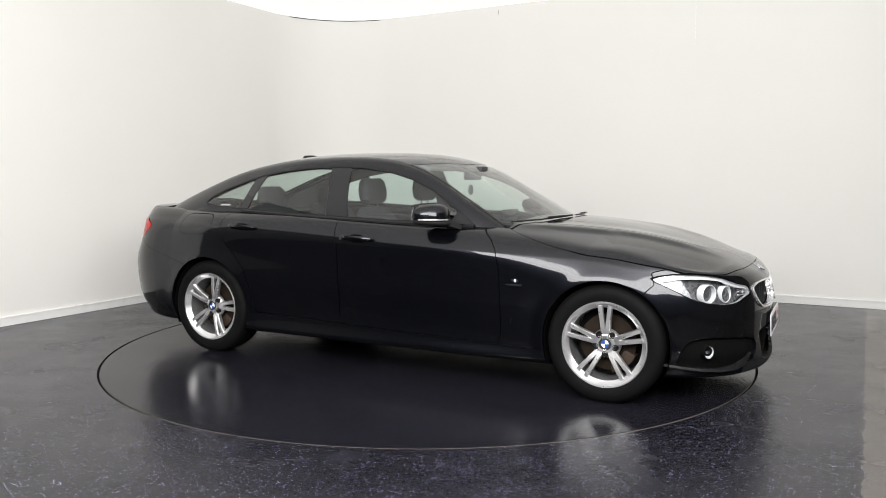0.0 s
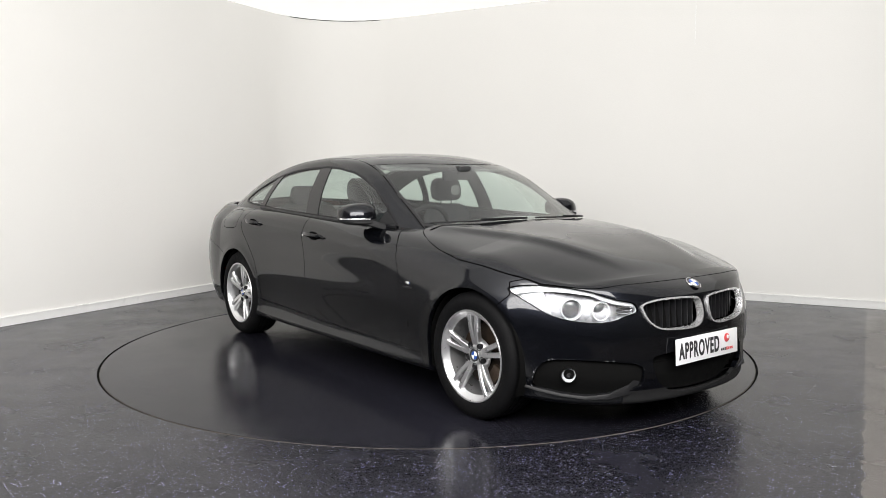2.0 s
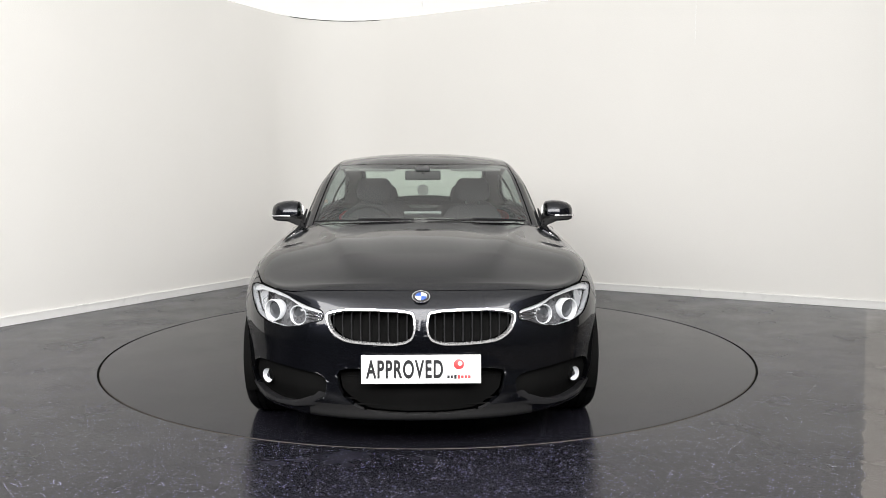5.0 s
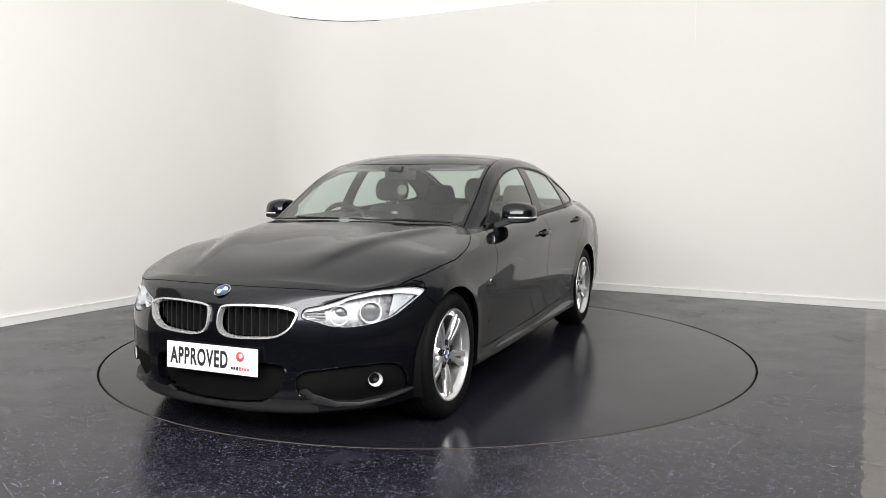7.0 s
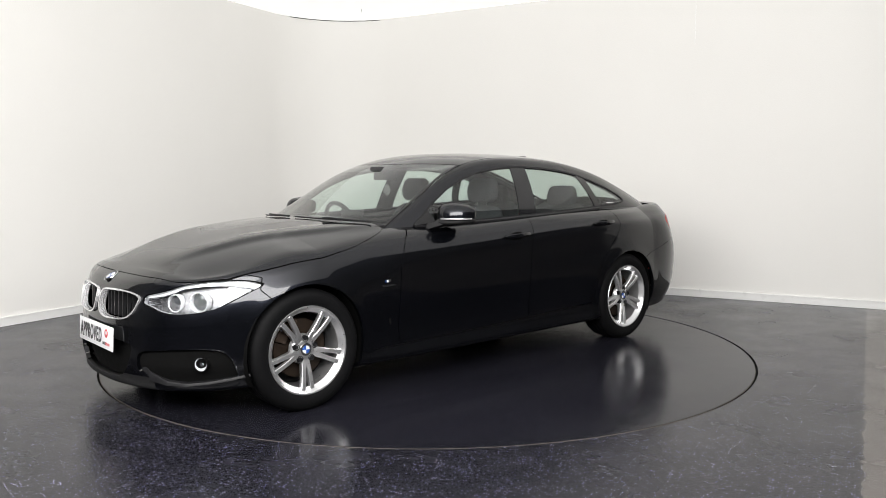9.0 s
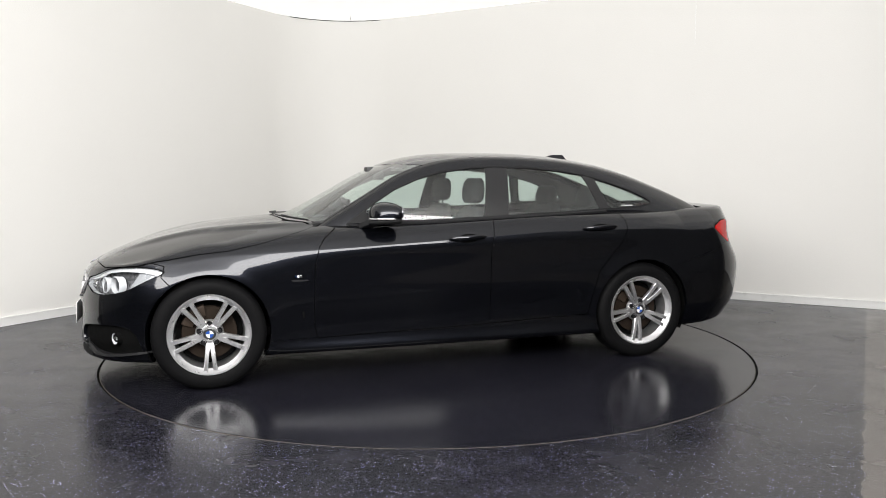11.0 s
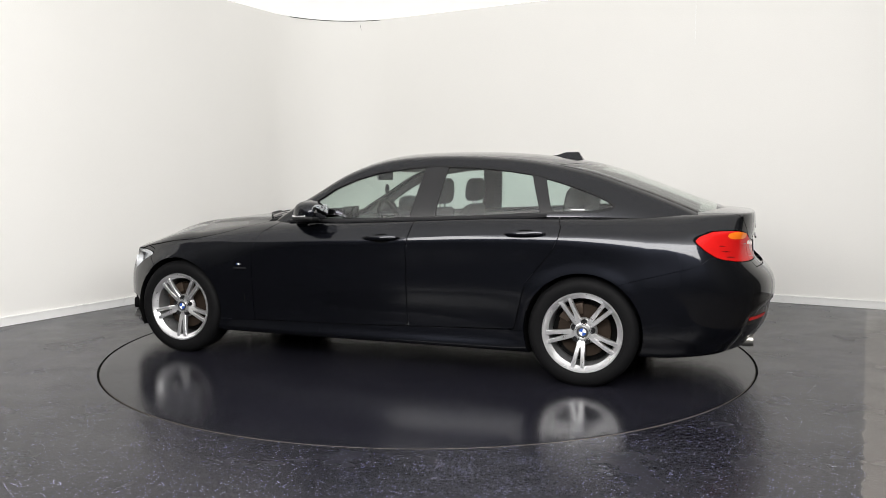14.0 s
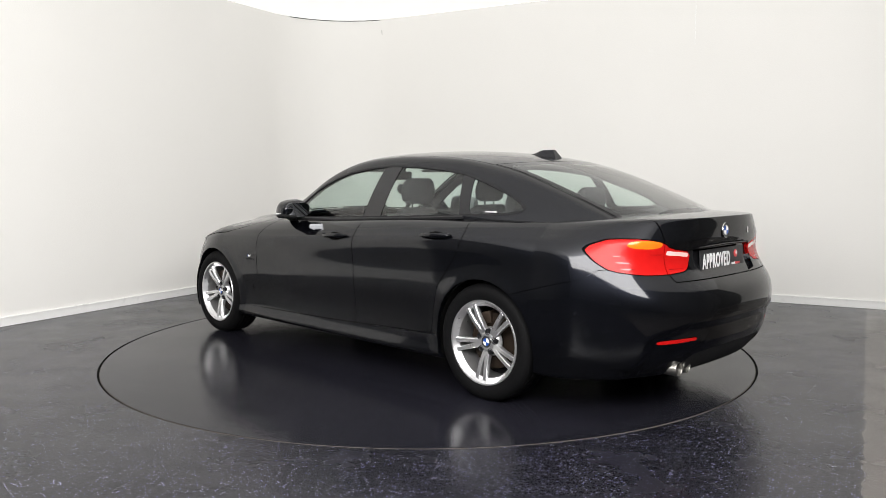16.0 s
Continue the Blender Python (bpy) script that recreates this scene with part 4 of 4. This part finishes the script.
def door_mirror(car, s):
    root = new("door_mirror")
    root.parent = car
    tagged(root, "black painted door mirror with a silver indicator strip")

    def ring(y, cx, cz, hx, hz, z_cut=None, n=28):
        pts = []
        for i in range(n):
            a = 2 * math.pi * i / n
            c, q = math.cos(a), math.sin(a)
            px = cx + hx * math.copysign(abs(c) ** .75, c)
            pz = cz + hz * math.copysign(abs(q) ** .75, q)
            px += .30 * (cz - pz) * .55
            pts.append((px, s * (.79 + (y - .79) * .88), pz))
        return pts
    rows = [(.800, .372, 1.002, .050, .045), (.815, .374, 1.004, .075, .060), (.86, .378, 1.006, .088, .066), (.92, .374, 1.004, .088, .064), (.97, .362, 1.000, .080, .057), (1.0, .347, .995, .064, .046), (1.014, .335, .992, .040, .032), (1.019, .328, .990, .014, .014)]
    bm_part("housing", loft_bm([ring(y, a, b, c, d) for y, a, b, c, d in rows]), PAINT, root)
    low = [(.790, .372, .962, .045, .018), (.83, .385, .958, .088, .020), (.90, .383, .956, .094, .020), (.97, .366, .957, .084, .018), (1.005, .347, .962, .060, .014), (1.018, .333, .966, .022, .008)]
    bm_part("lower_cover", loft_bm([ring(y, a, b, c, d) for y, a, b, c, d in low]), PLASTIC, root, "black plastic lower cover")
    arc = [(.462, .858), (.468, .90), (.456, .95), (.432, .99), (.402, 1.012), (.372, 1.020), (.342, 1.020)]
    rr = [[(x + dx, s * (.79 + (y + dy - .79) * .885), z) for dx, dy, z in ((-.02, -.01, .970), (.004, .006, .970), (.004, .006, .979), (-.02, -.01, .979))] for x, y in arc]
    bm_part("indicator_strip", loft_bm(rr), SATIN, root, "clear silver indicator strip", bevel=.001)
    g = bm_part("mirror_glass", slab_bm([(.092 * math.copysign(abs(math.cos(a)) ** .6, math.cos(a)), .050 * math.copysign(abs(math.sin(a)) ** .6, math.sin(a))) for a in np.linspace(0, 2 * math.pi, 28, endpoint=False)], .004), MIRROR, root, "mirror glass")
    g.matrix_basis = pose(.283, s * .890, 1.0, 0, -10, -s * 6)
    foot = [[(.50 - .02 * i + a, s * (.78 + .035 * i), .925 + .012 * i + b) for a, b in ((-.06, -.018), (.02, -.018), (.01, .018), (-.05, .025))] for i in range(4)]
    bm_part("foot", loft_bm(foot), PLASTIC, root, "black plastic mirror foot", bevel=.004)
    tri = loft_bm([[(.585 + dx, s * (.752 + .0), .935), (.50, s * .782, .945), (.435, s * .786, .950), (.47, s * .750, 1.020)] for dx in (0,)] + [[(.585, s * (.742), .935), (.50, s * .772, .945), (.435, s * .776, .950), (.47, s * .740, 1.020)]])
    bm_part("corner_cover", tri, PLASTIC, root, "black triangular mirror base")


def handle(car, x, z, s, y):
    m = pose(x, s * y, z, 0, 2.2, 0)
    cup = []
    for i in range(24):
        a = 2 * math.pi * i / 24
        cup.append((.072 * math.cos(a), .028 * math.sin(a)))
    h = new("door_handle")
    h.parent = car
    h.matrix_basis = m
    tagged(h, "black painted pull handle over a dark cup")
    bm = loft_bm([[(px * k, s * o, pz * k - .004) for px, pz in cup] for k, o in ((1.0, .0035), (.98, .006), (.90, .0025), (.80, -.004))])
    bm_part("handle_cup", bm, DARK, h, "dark handle cup")
    rows = []
    for t in np.linspace(-1, 1, 15):
        px = .122 * t
        hz = .0135 * (1 - abs(t) ** 6) ** .5 + .002
        o = .010 + .022 * (1 - t * t)
        rows.append([(px, s * (o + a * .010), b * hz + .002) for a, b in ((-.8, -.8), (.3, -1), (1, -.5), (1.1, .2), (.5, .95), (-.8, .8))])
    bm_part("grip", loft_bm(rows), PAINT, h)
    return h


def letters(text, size, mat, parent, m, name="lettering", bold=.02, squeeze=.8):
    cu = bpy.data.curves.new("lettering", "FONT")
    cu.body, cu.size, cu.align_x, cu.align_y, cu.extrude, cu.offset, cu.space_character = text, size, "CENTER", "CENTER", .0008, bold, 1.16
    tmp = bpy.data.objects.new("lettering", cu)
    me = bpy.data.meshes.new_from_object(tmp)
    bpy.data.objects.remove(tmp)
    me.transform(Matrix.Diagonal((squeeze, 1, 1, 1)))
    me.materials.clear()
    me.materials.append(mat)
    ob = new(name, me)
    ob.parent = parent
    ob.matrix_basis = m
    return ob


def plate(car, m, ground, ink, w, h, label):
    """A dealer's plate on (y, z), facing +x in its own space."""
    p = bm_part("dealer_plate", box_bm((.004, w, h)), ground, car, label, bevel=.0012)
    p.matrix_basis = m
    up = pose(.0032, 0, 0) @ Matrix(((0, 0, 1, 0), (1, 0, 0, 0), (0, 1, 0, 0), (0, 0, 0, 1)))
    letters("APPROVED", h * .86, ink, p, up @ pose(-w * .135, -h * .03, 0), bold=.0030, squeeze=.56)
    ob = bm_part("logo_disc", lathe_bm([(0, .004), (h * .16, .0038), (h * .18, .002), (h * .18, 0)], 28, "X"), LOGO_RED, p, "round red emblem")
    ob.matrix_basis = pose(.001, w * .315, h * .17)
    ob = bm_part("logo_highlight", lathe_bm([(0, .0052), (h * .075, .005), (h * .085, .003)], 20, "X"), ENAMEL, p, "pale emblem centre")
    ob.matrix_basis = pose(.001, w * .325, h * .20)
    for i in range(7):
        ob = bm_part("small_lettering", box_bm((.0012, w * .020, h * (.13 if i in (2, 3) else .10))), LOGO_RED if i > 2 else INK if ground is WHITE else ENAMEL, p, "small unreadable mark", smooth=False)
        ob.matrix_basis = pose(.0026, w * (.228 + .029 * i), -h * .27)
    return p


def seat(car, x, y, rear=False):
    s = new("seat")
    s.parent = car
    s.matrix_basis = pose(x, y, 0)
    tagged(s, "anthracite cloth seat with headrest")

    def pad(name, rows, n=20):
        rings = []
        for (cx, cz, hx, hy, tilt) in rows:
            ring = []
            for i in range(n):
                a = 2 * math.pi * i / n
                c, q = math.cos(a), math.sin(a)
                ring.append((cx + hx * math.copysign(abs(c) ** .6, c), hy * math.copysign(abs(q) ** .6, q), cz + tilt * c))
            rings.append(ring)
        bm_part(name, loft_bm(rings), FABRIC, s)
    w = .25 if not rear else .30
    pad("cushion", [(.10, .38, .24, w - .02, .02), (.10, .42, .27, w, .03), (.10, .50, .27, w, .03), (.10, .53, .24, w - .03, .03)])
    pad("backrest", [(-.14, .46, .07, w - .02, 0), (-.18, .60, .085, w, 0), (-.24, .78, .08, w, 0), (-.29, .93, .065, w - .03, 0), (-.315, 1.0, .05, w - .08, 0), (-.325, 1.02, .03, w - .12, 0)])
    top = .0 if not rear else -.06
    pad("headrest", [(-.315, 1.045 + top, .035, .09, 0), (-.318, 1.07 + top, .052, .125, 0), (-.322, 1.13 + top, .056, .135, 0), (-.328, 1.19 + top, .048, .12, 0), (-.332, 1.215 + top, .03, .09, 0)])
    for d in (-.05, .05):
        bm_part("headrest_post", tube_bm([(-.315, d, .99), (-.318, d, 1.07 + top)], .006, 8), CHROME, s)


def cabin(car):
    rows = []
    for y in np.linspace(-.72, .72, 17):
        hump = .02 * math.exp(-((y + .36) / .20) ** 2)
        rows.append([(.40, y, .60), (.40, y, .80), (.43, y, .875 + hump), (.52, y, .905 + hump), (.66, y, .915), (.86, y, .90), (.98, y, .86), (.98, y, .60)])
    bm_part("dashboard", loft_bm(rows), DASH, car, "dark grained dashboard", bevel=.0)
    st = new("steering_wheel")
    st.parent = car
    st.matrix_basis = pose(.33, -.36, .865, 0, -62 + 90 - 8, 0) @ pose(0, 0, 0, 0, 0, 0)
    tagged(st, "black leather steering wheel")
    ring = [(.0, .185 * math.cos(a), .185 * math.sin(a)) for a in np.linspace(0, 2 * math.pi, 49)]
    bm_part("wheel_rim", tube_bm(ring, .016, 10), TRIM, st)
    bm_part("boss", box_bm((.04, .15, .12)), DASH, st, bevel=.012)
    for a in (0, 180, 270):
        c, q = math.cos(radians(a)), math.sin(radians(a))
        bm_part("wheel_spoke", tube_bm([(.0, .06 * c, .06 * q), (0, .18 * c, .18 * q)], .013, 8), DASH, st)
    for y in (.37, -.37):
        seat(car, -.05, y)
    for y in (.36, -.36):
        seat(car, -.94, y, True)
    bm_part("cabin_floor", box_bm((2.9, 1.5, .05), (-.3, 0, .30)), DARK, car, "dark carpet", smooth=False)
    bm_part("firewall", box_bm((.05, 1.4, .55), (.95, 0, .55)), DARK, car, "dark bulkhead", smooth=False)
    bm_part("rear_shelf", box_bm((.75, 1.24, .03), (-1.72, 0, .945)), DASH, car, "dark parcel shelf", bevel=.006)
    bm_part("underbody", box_bm((3.5, 1.30, .06), (-.25, 0, .215)), DARK, car, "black underbody", smooth=False)
    bm_part("centre_console", box_bm((.75, .20, .25), (.05, 0, .52)), DASH, car, "dark centre console", bevel=.02)
    screen = bm_part("display", box_bm((.02, .24, .10), (.50, 0, .955)), PIANO, car, "black display screen", bevel=.005)
    im = bm_part("inner_mirror", box_bm((.03, .24, .065), (.215, 0, 1.235)), TRIM, car, "black rear-view mirror", bevel=.012)
    bm_part("mirror_stalk", tube_bm([(.225, 0, 1.25), (.27, 0, 1.285)], .012, 8), TRIM, im)
    bm_part("sensor_box", box_bm((.12, .10, .035), (.25, 0, 1.278), None), DASH, car, "black sensor housing", bevel=.01)
    tag = bm_part("hanging_tag", lathe_bm([(0, -.003), (.036, -.003), (.038, 0), (.036, .003), (0, .003)], 28, "X"), HEADLINER, car, "round pale air freshener")
    tag.matrix_basis = pose(.20, 0, 1.135)
    bm_part("cord", tube_bm([(.205, 0, 1.205), (.20, 0, 1.17)], .0012, 6), TRIM, tag)
    for y in (.36, -.36):
        bm_part("sun_visor", box_bm((.15, .34, .018), (.10, y, 1.29), Matrix.Rotation(radians(16), 3, "Y").to_4x4()), HEADLINER, car, "grey sun visor", bevel=.006)


def small_parts(car):
    roundel(car, .041, pose(2.092, 0, .692, 0, -58, 0))
    roundel(car, .041, pose(-2.349, 0, .938, 0, -3, 180))
    plate(car, pose(2.184, 0, .390, 0, 0, 0) @ pose(0, 0, 0, 0, -3, 0), WHITE, INK, .52, .125, "white dealer plate with black lettering")
    plate(car, pose(-2.336, 0, .782, 0, 0, 180) @ pose(0, 0, 0, 0, -3, 0), INK, ENAMEL, .52, .122, "black dealer plate with white lettering")
    bm_part("plate_recess_lip", tube_bm([(-2.345, -.30, .86), (-2.352, 0, .866), (-2.345, .30, .86)], .006, 8), PIANO, car)
    for i in range(4):
        ob = bm_part("model_mark", box_bm((.004, .026, .034)), CHROME, car, "small chrome model mark", bevel=.001)
        ob.matrix_basis = pose(-2.338 + .005 * i, -.31 - .028 * i, .926, 0, 0, 10)
    for s in (1, -1):
        for x, z in ((-.150, .846), (-1.068, .892)):
            handle(car, x, z, s, .902)
        slot = [(.908, .548), (.896, .552), (.874, .470), (.862, .392), (.871, .392), (.886, .465)]
        rings = [[(x, s * (.8835 - .02 * max(0, .5 - z) + o), z) for x, z in slot] for o in (-.02, -.0005)]
        bm_part("air_slot", loft_bm(rings), DARK, car, "black air outlet behind the front wheel", smooth=False)
        for i, mt in enumerate((BLUE, CHROME, ENAMEL, CHROME)):
            ob = bm_part("side_mark", box_bm((.004 if i < 2 else .012, .003, .014)), mt, car, "small coloured fender mark", bevel=.0006)
            ob.matrix_basis = pose(.914 - s * 0 - (.007 * i if i < 3 else .030), s * .898, .643, 0, 12, 0)
        vent = [(.94, .622), (.85, .622), (.84, .615), (.93, .612)]
        bm_part("vent_blade", loft_bm([[(x, s * o, z) for x, z in vent] for o in (.895, .9035)]), TRIM, car, "black fender vent blade")
        wt = bm_part("window_mark", box_bm((.085, .002, .007)), ENAMEL, car, "small white window mark")
        wt.matrix_basis = pose(-1.35, s * .757, 1.030, s * -16, 0, 0)
        # wiper
        door_mirror(car, s)
        # belt moulding
        x = np.linspace(.58, -1.17, 30)
        zz = np.interp(x, (-1.25, -.68, .03, .585), (1.000, .971, .943, .933))
        rows = [[(a, s * (FOOT_Y(a) + o), b + h) for o, h in ((-.004, -.008), (.012, -.010), (.013, .002), (.002, .010))] for a, b in zip(x, zz)]
        bm_part("belt_moulding", loft_bm(rows), TRIM, car, "satin black belt moulding")
    lock = bm_part("lock_cylinder", lathe_bm([(0, .003), (.008, .003), (.010, .0)], 20, "Y"), CHROME, car, "small silver door lock")
    lock.matrix_basis = pose(-.262, -.924, .842, 0, 0, 180)
    for y0, y1 in ((.62, .02), (-.05, -.66)):
        pts = [(float(.955 - .55 * abs(y) ** 2.2 * .8), y, float(np.interp(abs(y), (0, .35, .66), (.977, .968, .958)))) for y in np.linspace(y0, y1, 14)]
        wp = bm_part("wiper", tube_bm(pts, .0045, 8), TRIM, car, "black wiper blade")
        bm_part("wiper_arm", tube_bm([pts[0], tuple(Vector(pts[3]) + Vector((.02, 0, .006))), tuple(Vector(pts[7]) + Vector((.004, 0, .008)))], .006, 8), TRIM, wp)
    cow = [[(.985 - .55 * abs(y) ** 2.2 + dx, y, .952 - .03 * abs(y) + dz) for dx, dz in ((.05, 0), (-.06, .012), (-.06, -.02), (.05, -.03))] for y in np.linspace(-.66, .66, 25)]
    bm_part("cowl", loft_bm(cow), PLASTIC, car, "black plastic cowl under the windscreen")
    # roof fin
    rows = []
    for t in np.linspace(0, 1, 14):
        x = -1.055 - .205 * t
        z0 = float(ROOF(x)) - .005
        rise = min(1.0, t / .55)
        top = z0 + .008 + (1.392 - z0 - .008) * rise * rise * (3 - 2 * rise)
        hw = .038 * (1 - (1 - t) ** 2.2) ** .5 + .001
        lean = .016 + .022 * t ** 3
        rows.append([(x, hw, z0), (x + lean * .4, hw * .66, z0 + (top - z0) * .45), (x + lean, hw * .30, top), (x + lean, -hw * .30, top), (x + lean * .4, -hw * .66, z0 + (top - z0) * .45), (x, -hw, z0)])
    bm_part("roof_fin", loft_bm(rows), PAINT, car, "black roof antenna fin")
    for y in (.47,):
        e = bm_part("exhaust_pipe", lathe_bm([(.031, .10), (.031, -.02), (.034, -.03), (.036, -.02), (.036, .10)], 32, "X"), STEEL, car, "chrome exhaust tip")
        e.matrix_basis = pose(-2.315, y, .262)
        bm_part("pipe_bore", lathe_bm([(.0, .02), (.033, .02)], 32, "X"), DARK, e)
        e2 = bm_part("exhaust_pipe", lathe_bm([(.031, .10), (.031, -.02), (.034, -.03), (.036, -.02), (.036, .10)], 32, "X"), STEEL, car, "chrome exhaust tip")
        e2.matrix_basis = pose(-2.315, y - .085, .262)
        bm_part("pipe_bore", lathe_bm([(.0, .02), (.033, .02)], 32, "X"), DARK, e2)


def build_car():
    car = new("car")
    tagged(car, "black metallic four-door coupe on silver alloy wheels", "car")
    P = car_parts(car)
    greenhouse_parts(car)
    lamp_parts(car, P)
    grille_parts(car, P)
    for x, track, s, spin in ((1.405, .772, 1, 0), (1.405, .772, -1, 180), (-1.405, .780, 1, -7), (-1.405, .780, -1, 166)):
        wheel(car, x, s, track, spin)
        arch_liner(car, x, s)
    cabin(car)
    small_parts(car)
    return car


build_room()
turntable = build_turntable()
car = build_car()

# ---- motion: the turntable carries the car round ----
START, RATE = -28.334, -12.2994             # degrees, degrees a second
PIVOT = Vector((-.1521, .0448, 0))          # the turntable's axis in the car's space


def motions():
    car_rows, disc_rows = [], []
    for i in range(33):
        t = i * .5
        turn = Matrix.Rotation(radians(START + RATE * t), 4, "Z")
        car_rows.append((t, turn @ Matrix.Translation(-PIVOT)))
        disc_rows.append((t, turn))
    walk(car, car_rows)
    walk(turntable, disc_rows)


motions()
